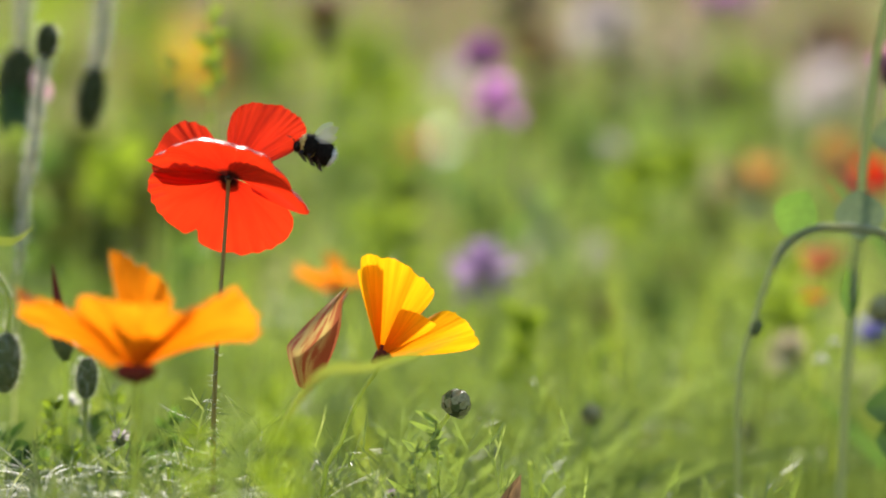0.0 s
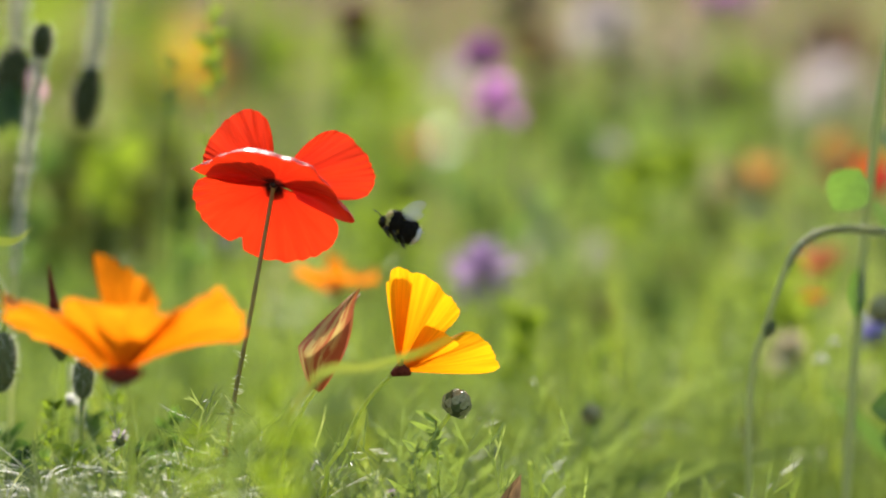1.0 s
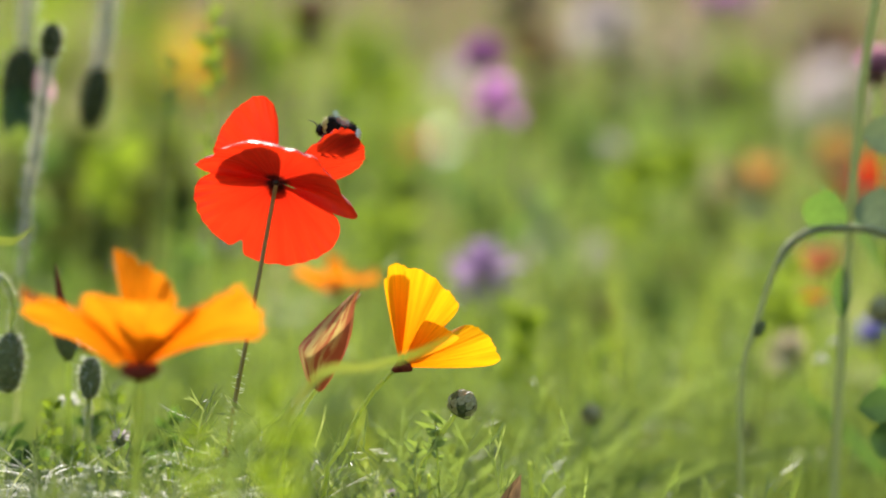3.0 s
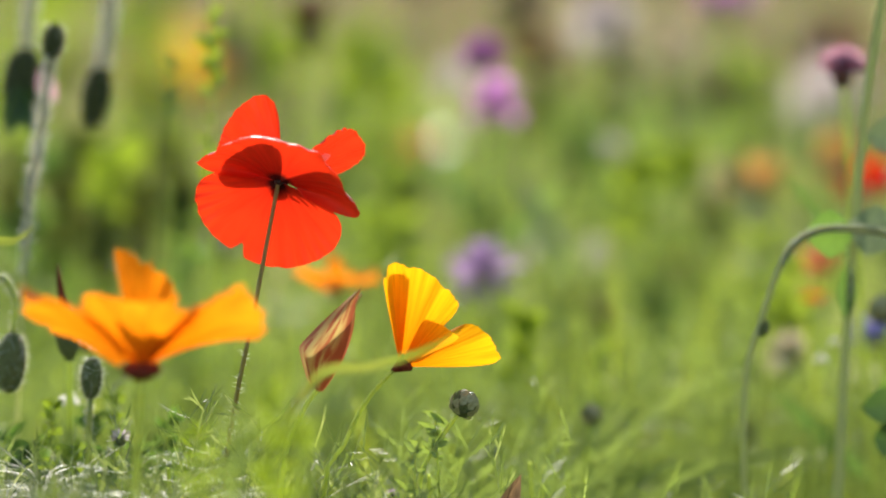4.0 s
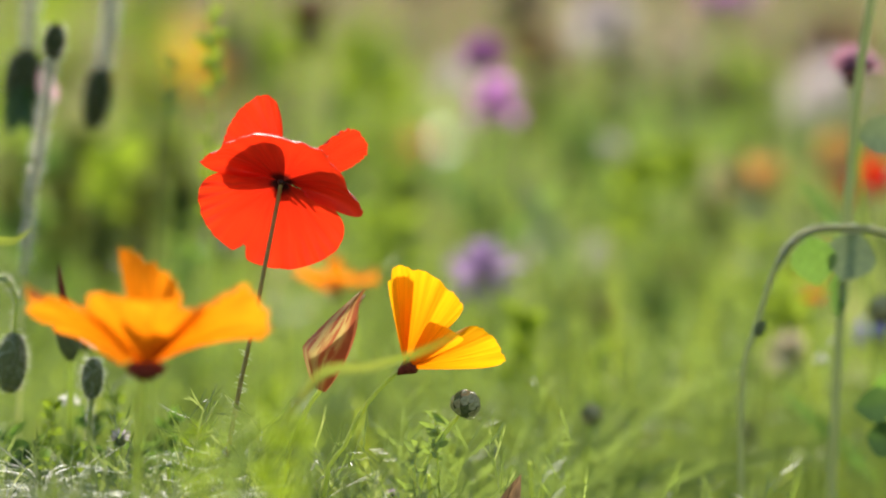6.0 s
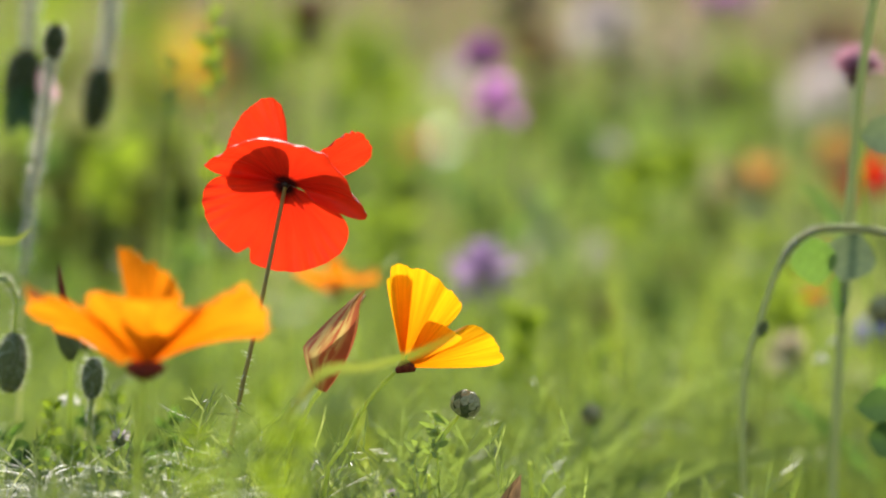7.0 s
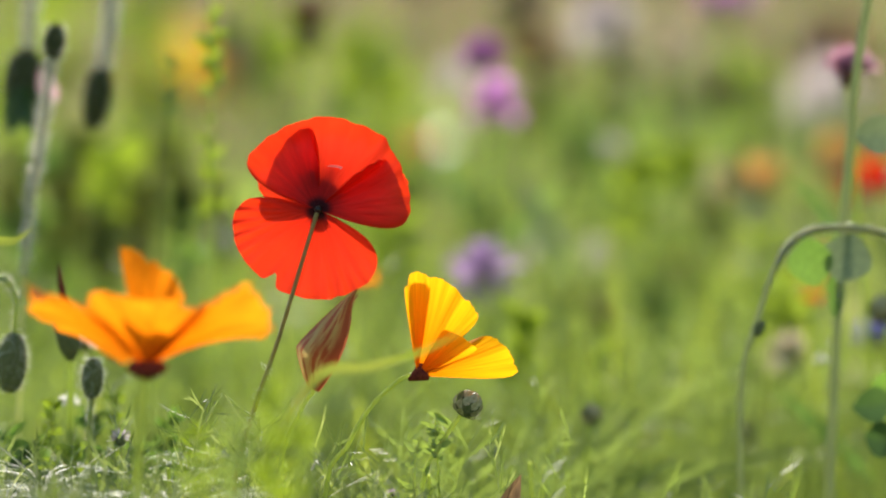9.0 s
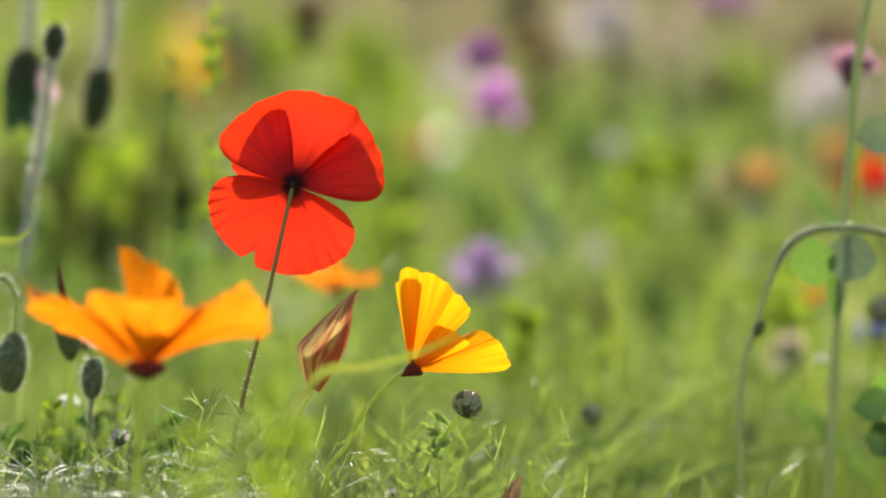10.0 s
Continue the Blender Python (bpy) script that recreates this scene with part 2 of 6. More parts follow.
def smooth_line(points, steps=6):
    """Catmull-Rom through the points."""
    p = [np.array(q, dtype=float) for q in points]
    p = [2 * p[0] - p[1]] + p + [2 * p[-1] - p[-2]]
    out = []
    for i in range(1, len(p) - 2):
        a, b, c, d = p[i - 1:i + 3]
        for k in range(steps):
            t = k / steps
            out.append(0.5 * (2 * b + (c - a) * t + (2 * a - 5 * b + 4 * c - d) * t * t + (3 * b - a - 3 * c + d) * t ** 3))
    out.append(p[-2])
    return np.array(out)


def tube(line, r0, r1, sides=7, knobs=0.0, seed=0):
    """A tapering round stalk along a line."""
    rng = np.random.default_rng(seed)
    line = np.asarray(line, dtype=float)
    n = len(line)
    verts, faces = [], []
    tang = np.gradient(line, axis=0)
    tang /= np.linalg.norm(tang, axis=1)[:, None] + 1e-12
    ref = np.array((0.3, 1.0, 0.2))
    for i in range(n):
        a = np.cross(tang[i], ref)
        a /= np.linalg.norm(a)
        b = np.cross(tang[i], a)
        r = r0 + (r1 - r0) * i / (n - 1)
        r *= 1 + knobs * (rng.random() - 0.5)
        for k in range(sides):
            g = 2 * math.pi * k / sides
            verts.append(line[i] + r * (math.cos(g) * a + math.sin(g) * b))
    for i in range(n - 1):
        for k in range(sides):
            faces.append((i * sides + k, i * sides + (k + 1) % sides, (i + 1) * sides + (k + 1) % sides, (i + 1) * sides + k))
    faces.append(tuple(range(sides))[::-1])
    faces.append(tuple((n - 1) * sides + k for k in range(sides)))
    return np.array(verts), faces


def lathe(profile, sides=16, lump=0.0, seed=0):
    """A round body about Z from (radius, height) pairs."""
    rng = np.random.default_rng(seed)
    verts, faces = [], []
    for r, z in profile:
        for k in range(sides):
            g = 2 * math.pi * k / sides
            q = r * (1 + lump * (rng.random() - 0.5))
            verts.append((q * math.cos(g), q * math.sin(g), z))
    n = len(profile)
    for i in range(n - 1):
        for k in range(sides):
            faces.append((i * sides + k, i * sides + (k + 1) % sides, (i + 1) * sides + (k + 1) % sides, (i + 1) * sides + k))
    faces.append(tuple(range(sides))[::-1])
    faces.append(tuple((n - 1) * sides + k for k in range(sides)))
    return np.array(verts), faces


def egg(width, height, steps=9, blunt=0.85):
    out = []
    for i in range(steps + 1):
        g = math.pi * i / steps
        out.append((max(1e-5, 0.5 * width * abs(math.sin(g)) ** blunt), 0.5 * height * (1 - math.cos(g))))
    return out


def bristles(verts_on, normals, length, thick, rng):
    """Fine tapering hairs standing on given places."""
    verts, faces = [], []
    for p, n in zip(verts_on, normals):
        n = np.array(n) + rng.normal(0, 0.25, 3)
        n /= np.linalg.norm(n)
        a = np.cross(n, (0.2, 0.5, 0.9))
        a /= np.linalg.norm(a)
        b = np.cross(n, a)
        k = len(verts)
        l = length * rng.uniform(0.6, 1.3)
        for g in (0, 2.1, 4.2):
            verts.append(p + thick * (math.cos(g) * a + math.sin(g) * b))
        verts.append(p + l * n)
        faces += [(k, k + 1, k + 3), (k + 1, k + 2, k + 3), (k + 2, k, k + 3)]
    return np.array(verts), faces


def joined(*geos):
    verts, faces, at = [], [], 0
    for v, q in geos:
        v = np.asarray(v)
        verts.append(v)
        faces += [tuple(i + at for i in one) for one in q]
        at += len(v)
    return np.concatenate(verts), faces


def petal_sheet(reach, spread, tilt0, tilt1, wave=0.0015, pleats=(9, 17), edge=0.4, notch=None, cross=0.0, seed=0,
                nu=18, nv=40, frill=0.02, start=0.03, skew=0.0, curl=1.0, crinkle=0.0003):
    """A fan-shaped petal about +X; tilts in degrees lift it from the XY plane towards +Z, from its foot to its rim."""
    rng = np.random.default_rng(seed)
    ph = rng.uniform(0, 6.28, 6)
    half = radians(spread) / 2
    verts, uvs, faces = [], [], []
    for j in range(nv + 1):
        v = math.sin(0.5 * math.pi * (2 * j / nv - 1))
        th = v * half
        top = max(0.05, 1 - abs(v) ** (2 / edge)) ** 0.42 + frill * (1 - v ** 8) * (0.2 * math.sin(7 * v + ph[0]) + 0.5 * math.sin(17 * v + ph[1]) + 0.4 * math.sin(37 * v + ph[5]) + 0.3 * math.sin(61 * v + ph[2]))
        top *= 1 - skew * v
        if notch:
            top -= notch[1] * math.exp(-((v - notch[0]) / notch[2]) ** 2)
        ro = h = 0.0
        last = 0.0
        for i in range(nu + 1):
            u = start + (1 - start) * i / nu
            r = reach * top * u
            ang = radians(tilt0 + (tilt1 - tilt0) * u ** curl)
            ro += (r - last) * math.cos(ang)
            h += (r - last) * math.sin(ang)
            last = r
            w = wave * u ** 1.6 * (math.sin(pleats[0] * v + ph[2]) + 0.5 * math.sin(pleats[1] * v + ph[3]) + 0.5 * math.sin(4 * v + 3 * u + ph[4]))
            w += cross * reach * v * v * u
            w += crinkle * u ** 5 * (0.5 + 0.5 * math.sin(6 * v + ph[0])) * math.sin(44 * v + 4 * math.sin(5 * v + ph[1]))
            verts.append((ro * math.cos(th) - w * math.sin(ang), ro * math.sin(th), h + w * math.cos(ang)))
            uvs.append((0.5 + 0.5 * v, u))
    for j in range(nv):
        for i in range(nu):
            a = j * (nu + 1) + i
            faces.append((a, a + 1, a + nu + 2, a + nu + 1))
    return np.array(verts), faces, uvs


def leaf_blade(length, width, fold=20.0, droop=0.0, nu=10, nv=6, widest=0.4, wobble=0.0, seed=0):
    """A leaf that stands along +Z, its face towards -Y, folded on its midrib."""
    rng = np.random.default_rng(seed)
    ph = rng.uniform(0, 6.28, 2)
    verts, uvs, faces = [], [], []
    for i in range(nu + 1):
        u = i / nu
        if u < widest:
            w = math.sin(0.5 * math.pi * u / widest) ** 0.8
        else:
            w = abs(math.cos(0.5 * math.pi * (u - widest) / (1 - widest))) ** 0.9
        w = max(w, 0.03) * width / 2
        bend = droop * u * u * length
        for j in range(nv + 1):
            v = 2 * j / nv - 1
            x = w * v * math.cos(radians(fold))
            y = -bend - abs(w * v) * math.sin(radians(fold)) + wobble * length * math.sin(5 * u + ph[0] + 2 * v)
            verts.append((x, y, u * length))
            uvs.append((0.5 + 0.5 * v, u))
    for i in range(nu):
        for j in range(nv):
            a = i * (nv + 1) + j
            faces.append((a, a + 1, a + nv + 2, a + nv + 1))
    return np.array(verts), faces, uvs


def scattered(name, templates, mats, material, label, category, seed=0):
    """Many small pieces joined into one sheet of growth. templates: (verts, faces); mats: poses as an N x 3 x 4 array."""
    rng = np.random.default_rng(seed)
    pick = rng.integers(0, len(templates), len(mats))
    vs, fs, at = [], [], 0
    for k, (tv, tf) in enumerate(templates):
        m = mats[pick == k]
        if not len(m):
            continue
        tv, tf = np.asarray(tv), np.asarray(tf)
        v = np.einsum("nij,vj->nvi", m[:, :, :3], tv) + m[:, None, :, 3]
        vs.append(v.reshape(-1, 3))
        off = (np.arange(len(m)) * len(tv))[:, None, None] + at
        fs.append((tf[None] + off).reshape(-1, tf.shape[1]))
        at += v.shape[0] * v.shape[1]
    verts, faces = np.concatenate(vs), np.concatenate(fs)
    me = bpy.data.meshes.new(name)
    me.vertices.add(len(verts))
    me.vertices.foreach_set("co", verts.astype(np.float32).ravel())
    me.loops.add(faces.size)
    me.loops.foreach_set("vertex_index", faces.astype(np.int32).ravel())
    me.polygons.add(len(faces))
    me.polygons.foreach_set("loop_start", np.arange(len(faces), dtype=np.int32) * faces.shape[1])
    me.polygons.foreach_set("use_smooth", np.ones(len(faces), dtype=bool))
    me.materials.append(material)
    me.update(calc_edges=True)
    me.validate()
    return tagged(new(name, me), label, category, kind="stuff")


def poses(xyz, rng, scale, tip=0.25):
    """Random turns about Z with a small lean, as N x 3 x 4."""
    n = len(xyz)
    g, t, d = rng.uniform(0, 2 * np.pi, n), np.abs(rng.normal(0, tip, n)), rng.uniform(0, 2 * np.pi, n)
    cz, sz = np.cos(g), np.sin(g)
    rz = np.zeros((n, 3, 3))
    rz[:, 0, 0], rz[:, 0, 1], rz[:, 1, 0], rz[:, 1, 1], rz[:, 2, 2] = cz, -sz, sz, cz, 1
    ax = np.stack([np.cos(d), np.sin(d), np.zeros(n)], 1)
    kx = np.zeros((n, 3, 3))
    kx[:, 0, 2], kx[:, 1, 2], kx[:, 2, 0], kx[:, 2, 1] = ax[:, 1], -ax[:, 0], -ax[:, 1], ax[:, 0]
    r = np.eye(3) + np.sin(t)[:, None, None] * kx + (1 - np.cos(t))[:, None, None] * (kx @ kx)
    m = np.zeros((n, 3, 4))
    m[:, :, :3] = (r @ rz) * np.asarray(scale)[:, None, None]
    m[:, :, 3] = xyz
    return m


# ---- ground ----
def ground():
    ys = np.concatenate([np.linspace(-40, -3, 8), np.linspace(-2, 30, 90), np.geomspace(34, 2500, 16)])
    xs = np.concatenate([-np.geomspace(2500, 6, 16), np.linspace(-5, 5, 60), np.geomspace(6, 2500, 16)])
    verts = [(x, y, 0.012 * noise.noise(Vector((x * 2, y * 2, 0))) if abs(x) < 6 and -3 < y < 32 else 0.0) for y in ys for x in xs]
    w = len(xs)
    faces = [(j * w + i, j * w + i + 1, (j + 1) * w + i + 1, (j + 1) * w + i) for j in range(len(ys) - 1) for i in range(w - 1)]
    tagged(put("ground", verts, faces, SOIL), "green-brown meadow soil under the grass", "ground", kind="structure")


ground()


def strip(line, widths, across):
    """A ribbon along a line."""
    line, across = np.asarray(line, float), np.asarray(across, float)
    n = len(line)
    verts = np.concatenate([[p - across * w / 2, p + across * w / 2] for p, w in zip(line, widths)])
    faces = [(2 * i, 2 * i + 1, 2 * i + 3, 2 * i + 2) for i in range(n - 1)]
    return verts, faces


def grass_blades(rng, count, height, width):
    out = []
    for _ in range(count):
        bend, twist = rng.uniform(0.05, 0.55), rng.uniform(-0.15, 0.15)
        s = np.linspace(0, 1, 5)
        line = np.stack([twist * s * s * height, bend * s ** 2 * height, s * height * (1 - 0.25 * bend * s)], 1)
        out.append(strip(line, width * np.array([0.7, 1.0, 0.9, 0.6, 0.08]), (1, 0, 0)))
    return out


def feather_leaf(rng, length=0.064, thick=0.0007):
    """A finely divided leaf with thread-like lobes, along +Z, arching to +Y."""
    geos = []
    s = np.linspace(0, 1, 7)
    arch = rng.uniform(0.1, 0.5)
    spine = np.stack([0.05 * np.sin(3 * s) * length, arch * s ** 2 * length, s * length * (1 - 0.2 * arch * s)], 1)
    geos.append(strip(spine, np.linspace(1.3, 0.6, 7) * thick, (1, 0, 0)))
    for k in range(7):
        u = 0.25 + 0.75 * k / 6
        root = np.array([np.interp(u, s, spine[:, c]) for c in range(3)])
        for side in (-1, 1):
            sub = length * (0.34 - 0.2 * abs(u - 0.45)) * rng.uniform(0.8, 1.2)
            way = np.array((side * rng.uniform(0.6, 1.0), rng.uniform(-0.3, 0.5), rng.uniform(0.5, 1.0)))
            way /= np.linalg.norm(way)
            q = np.linspace(0, 1, 4)[:, None]
            line = root + q * way * sub + q * q * np.array((0, 0.0, 0.25)) * sub
            flat = np.cross(way, (rng.normal(0, .4), 1.0, rng.normal(0, .4)) if rng.random() < 0.4 else (rng.normal(0, .4), rng.normal(0, .4), 1.0))
            flat /= np.linalg.norm(flat)
            geos.append(strip(line, np.array([0.9, 1.0, 0.9, 0.3]) * thick, flat))
            for w in (0.4, 0.7):
                r2 = root + w * way * sub
                way2 = way + rng.normal(0, 0.45, 3)
                way2 /= np.linalg.norm(way2)
                line = r2 + q * way2 * sub * 0.5
                geos.append(strip(line, np.array([0.8, 0.9, 0.8, 0.2]) * thick, flat))
    return joined(*geos)


def meadow_spots(rng, count, y0, y1, power=1.0):
    y = y0 + (y1 - y0) * rng.random(count) ** power
    x = rng.uniform(-1, 1, count) * (0.22 + 0.115 * y)
    return x, y


def meadow():
    rng = np.random.default_rng(5)
    # tall grass behind the flowers, near and far
    x, y = meadow_spots(rng, 9000, 2.45, 5.0)
    m = poses(np.stack([x, y, np.zeros_like(x)], 1), rng, rng.uniform(0.75, 1.08, len(x)))
    scattered("meadow_grass", grass_blades(rng, 12, 0.315, 0.0035), m, GRASS, "dense sunlit green meadow grass", "grass", 1)
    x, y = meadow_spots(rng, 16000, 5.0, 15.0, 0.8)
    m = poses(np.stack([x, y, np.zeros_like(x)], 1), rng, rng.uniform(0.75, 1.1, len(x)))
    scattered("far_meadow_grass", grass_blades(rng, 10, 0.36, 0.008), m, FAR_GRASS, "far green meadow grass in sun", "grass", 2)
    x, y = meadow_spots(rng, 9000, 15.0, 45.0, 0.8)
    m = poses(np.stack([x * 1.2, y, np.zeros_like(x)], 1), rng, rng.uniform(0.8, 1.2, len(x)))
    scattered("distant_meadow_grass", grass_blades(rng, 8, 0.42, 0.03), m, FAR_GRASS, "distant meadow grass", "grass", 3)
    x, y = meadow_spots(rng, 6500, 5.0, 18.0, 0.9)
    x = x + 0.065 * y
    m = poses(np.stack([x, y, np.zeros_like(x)], 1), rng, rng.uniform(0.8, 1.15, len(x)))
    scattered("dry_grass", grass_blades(rng, 8, 0.42, 0.006), m, DRY, "dry straw-brown grass stalks among the green", "grass", 4)
    # the meadow goes on to both sides
    n = 26000
    x, y = rng.uniform(-5, 5, n), rng.uniform(-1.5, 16, n)
    keep = (np.abs(x) > 0.2 + 0.115 * np.maximum(y, 0)) & ((np.abs(x) > 0.6) | (y > 0.4))
    x, y = x[keep], y[keep]
    m = poses(np.stack([x, y, np.zeros_like(x)], 1), rng, rng.uniform(0.7, 1.1, len(x)))
    scattered("outer_meadow_grass", grass_blades(rng, 10, 0.33, 0.009), m, GRASS, "green meadow grass to both sides", "grass", 6)
    # short grass round the camera's foot and in front of the flowers
    x, y = meadow_spots(rng, 7000, -0.6, 1.65)
    x = x * 2.2
    m = poses(np.stack([x, y, np.zeros_like(x)], 1), rng, rng.uniform(0.5, 0.9, len(x)))
    scattered("short_grass", grass_blades(rng, 8, 0.24, 0.003), m, GRASS, "short green grass in the foreground", "grass", 5)
    # feathery foliage of the poppies
    leaves = [feather_leaf(rng) for _ in range(8)]
    def whorls(count, y0, y1, top0, top1, name, seed, per=11, xs=1.0, shift=0.0, tip=0.75, skin=None):
        px, py = meadow_spots(rng, count, y0, y1)
        px = px * xs + shift
        tops = rng.uniform(top0, top1, count)
        k = rng.random((count, per)) ** 0.7
        z = (0.35 + 0.6 * k) * tops[:, None] - 0.02
        jx = px[:, None] + rng.normal(0, 0.012, (count, per))
        jy = py[:, None] + rng.normal(0, 0.012, (count, per))
        pts = np.stack([jx.ravel(), jy.ravel(), z.ravel()], 1)
        mm = poses(pts, rng, rng.uniform(0.6, 1.1, len(pts)), tip)
        scattered(name, leaves, mm, skin or FERN, "finely divided feathery green poppy leaves", "foliage", seed)
        stalks = [tube(smooth_line([(0, 0, 0), (0.006, 0.004, 0.5), (0.0, 0.0, 1.0)], 4), 0.0012, 0.0008, 4)]
        stalks = [(stalks[0][0], [q for q in stalks[0][1] if len(q) == 4][:32])]
        base = np.stack([px, py, np.zeros(count)], 1)
        ms = poses(base, rng, np.ones(count), 0.02)
        ms[:, :, 2] *= tops[:, None]
        scattered(name + "_stalks", stalks, ms, STEM, "thin green leaf stalks", "foliage", seed + 1)
    whorls(170, 2.26, 2.7, 0.30, 0.355, "feathery_foliage", 11, 16)
    whorls(18, 1.66, 1.86, 0.28, 0.335, "front_feathery_foliage", 17, 14)
    whorls(70, 1.88, 2.08, 0.285, 0.33, "low_feathery_foliage", 19, 30, 0.28, -0.125, 1.0, NEEDLE)
    whorls(14, 1.74, 1.9, 0.295, 0.345, "needle_foliage", 29, 26, 0.17, -0.135, 1.0, NEEDLE)
    whorls(20, 1.92, 2.06, 0.27, 0.305, "mid_feathery_foliage", 23, 16, 0.5, 0.0, 0.9)
    whorls(110, 2.7, 3.3, 0.31, 0.37, "rear_feathery_foliage", 13, 14)
    # long arching leaves with a sheen
    x, y = meadow_spots(rng, 800, 2.34, 3.2)
    m = poses(np.stack([x, y, np.full_like(x, 0.02)], 1), rng, rng.uniform(0.8, 1.05, len(x)), 0.3)
    scattered("arching_leaves", grass_blades(rng, 10, 0.36, 0.0065), m, LIME, "long arching light green leaves", "foliage", 21)
    # small rosettes of waxy curved needles low down among the stalks
    dice = np.random.default_rng(91)
    def rosette():
        geos = []
        for k in range(16):
            g, rise, long = dice.uniform(0, 6.28), dice.uniform(0.5, 1.3), dice.uniform(0.014, 0.034)
            out = np.array((math.cos(g), math.sin(g), 0.0))
            u = np.linspace(0, 1, 7)[:, None]
            line = long * (u * (out * math.cos(rise) + np.array((0, 0, math.sin(rise)))) + u * u * (out * 0.5 - np.array((0, 0, 0.55 * math.sin(rise)))))
            wide = np.array([0.6, 0.9, 1.0, 1.0, 0.9, 0.7, 0.2]) * dice.uniform(0.0005, 0.0009)
            geos.append(strip(line, wide, (-math.sin(g), math.cos(g), dice.normal(0, 0.25))))
        return joined(*geos)
    tufts = [rosette() for _ in range(7)]
    n = 150
    left = dice.random(n) < 0.62
    x = np.where(left, dice.uniform(-0.19, -0.09, n), dice.uniform(-0.19, 0.03, n))
    y = dice.uniform(1.88, 2.12, n)
    z = 0.283 + np.where(left, dice.uniform(0, 0.036, n), dice.uniform(0, 0.018, n)) + (1.97 - y) * 0.05
    scattered("needle_rosettes", tufts, poses(np.stack([x, y, z], 1), dice, dice.uniform(0.7, 1.25, n), 0.5), NEEDLE, "waxy curved needle leaves catching the light", "foliage", 31)
    # broad light leaves that make soft bright clumps further back
    blade = leaf_blade(0.05, 0.022, 15, 0.4, 5, 2)
    x, y = meadow_spots(rng, 2600, 2.7, 9.0)
    z = rng.uniform(0.12, 0.34, len(x))
    m = poses(np.stack([x, y, z], 1), rng, rng.uniform(0.7, 1.6, len(x)), 0.7)
    scattered("herb_leaves", [(blade[0], blade[1])], m, SOFT_LIME, "light green herb leaves in the meadow", "foliage", 15)

    whorls(20, 2.06, 2.24, 0.275, 0.325, "soft_feathery_foliage", 37, 18, 0.09, 0.02, 0.8)


meadow()


# ---- flowers that sway ----
def stem_sections(owner, line, r0, r1, material, hairs=0, seed=0, hair_len=0.004):
    """A flexible stalk as a chain of short rigid pieces that overlap a little; each stands at its own foot along +Z."""
    rng = np.random.default_rng(seed)
    out = []
    n = len(line) - 1
    for i in range(n):
        bare = i > 0.72 * n
        a, b = np.array(line[i]), np.array(line[i + 1])
        l = float(np.linalg.norm(b - a))
        ra, rb = r0 + (r1 - r0) * i / n, r0 + (r1 - r0) * (i + 1) / n
        geo = tube([(0, 0, -0.03 * l), (0, 0, 0.35 * l), (0, 0, 0.7 * l), (0, 0, 1.03 * l)], ra, rb, 8, 0.06, seed + i)
        ob = put("stem", geo[0], [q for q in geo[1] if len(q) == 4], material, owner)
        if hairs and not bare:
            g = rng.uniform(0, 6.28, hairs)
            z = rng.uniform(0, l, hairs)
            nn = np.stack([np.cos(g), np.sin(g), np.zeros(hairs)], 1)
            tagged(put("bristles", *bristles(nn * ra + np.stack([0 * z, 0 * z, z], 1), nn, hair_len, 0.00013, rng), HAIR, ob, "fine pale bristles"), kind="stuff")
        out.append(ob)
    return out


def bent(line, dx, dz, power=2.5):
    line = np.asarray(line, float)
    s = np.linspace(0, 1, len(line))[:, None] ** power
    return line + s * np.array((dx, 0, dz))


def section_rows(line, rows, i, power=2.5):
    out = []
    for r in rows:
        l = bent(line, r[1], r[2], power)
        a, b = Vector(l[i]), Vector(l[i + 1])
        out.append((r[0], Matrix.Translation(a) @ (b - a).to_track_quat("Z", "Y").to_matrix().to_4x4()))
    return out


def piece(owner, name, sheet, material, m, label=""):
    ob = put(name, sheet[0], sheet[1], material, owner, label, sheet[2])
    ob.matrix_basis = m
    return ob


# red poppy
POPPY_FOOT = (-0.0891, 1.9662, -0.0034)
POPPY_LINE = smooth_line([(POPPY_FOOT[0], 2.0, 0.0), (-0.092, 1.9786, 0.1747), (-0.0868, 1.988, 0.3083), (-0.0821, 1.9907, 0.3473), (-0.0745, 1.9933, 0.384), (-0.0641, 1.997, 0.4374)], 3)
poppy = tagged(thing("red_poppy", (0, 0, 0), "scarlet field poppy swaying on a thin bristly stem", "flower"))
poppy_stem = stem_sections(poppy, POPPY_LINE, 0.0011, 0.0008, RED_STEM, 17, 21, 0.0033)
poppy_head = put("receptacle", *lathe([(0.0009, 0.002), (0.0012, 0.0010), (0.0018, -0.0004), (0.0022, -0.0030), (0.001, -0.004)], 14), CHITIN, poppy)
capsule = put("seed_capsule", *lathe([(0.0020, -0.001), (0.0030, -0.003), (0.0032, -0.0065), (0.0036, -0.0075), (0.001, -0.0082)], 14), CHITIN, poppy_head, "dark green-black seed capsule")
UPPER = petal_sheet(0.0380, 187, -2, 52, 0.0020, (5, 11), 0.14, None, 0.0, 7, 28, 150, 0.013, curl=3.2, crinkle=0.0009, skew=0.05)
LOWER = petal_sheet(0.0358, 172, -9, 8, 0.0007, (6, 14), 0.30, (-0.14, 0.15, 0.04), 0.0, 4, frill=0.008, nv=150, crinkle=0.0014, skew=0.0)
INNER_L = petal_sheet(0.0346, 92, -45.8, 1.7, 0.0007, (7, 13), 0.34, None, 0.0, 5, 18, 90, 0.010, curl=0.8, crinkle=0.0008, skew=0.144)
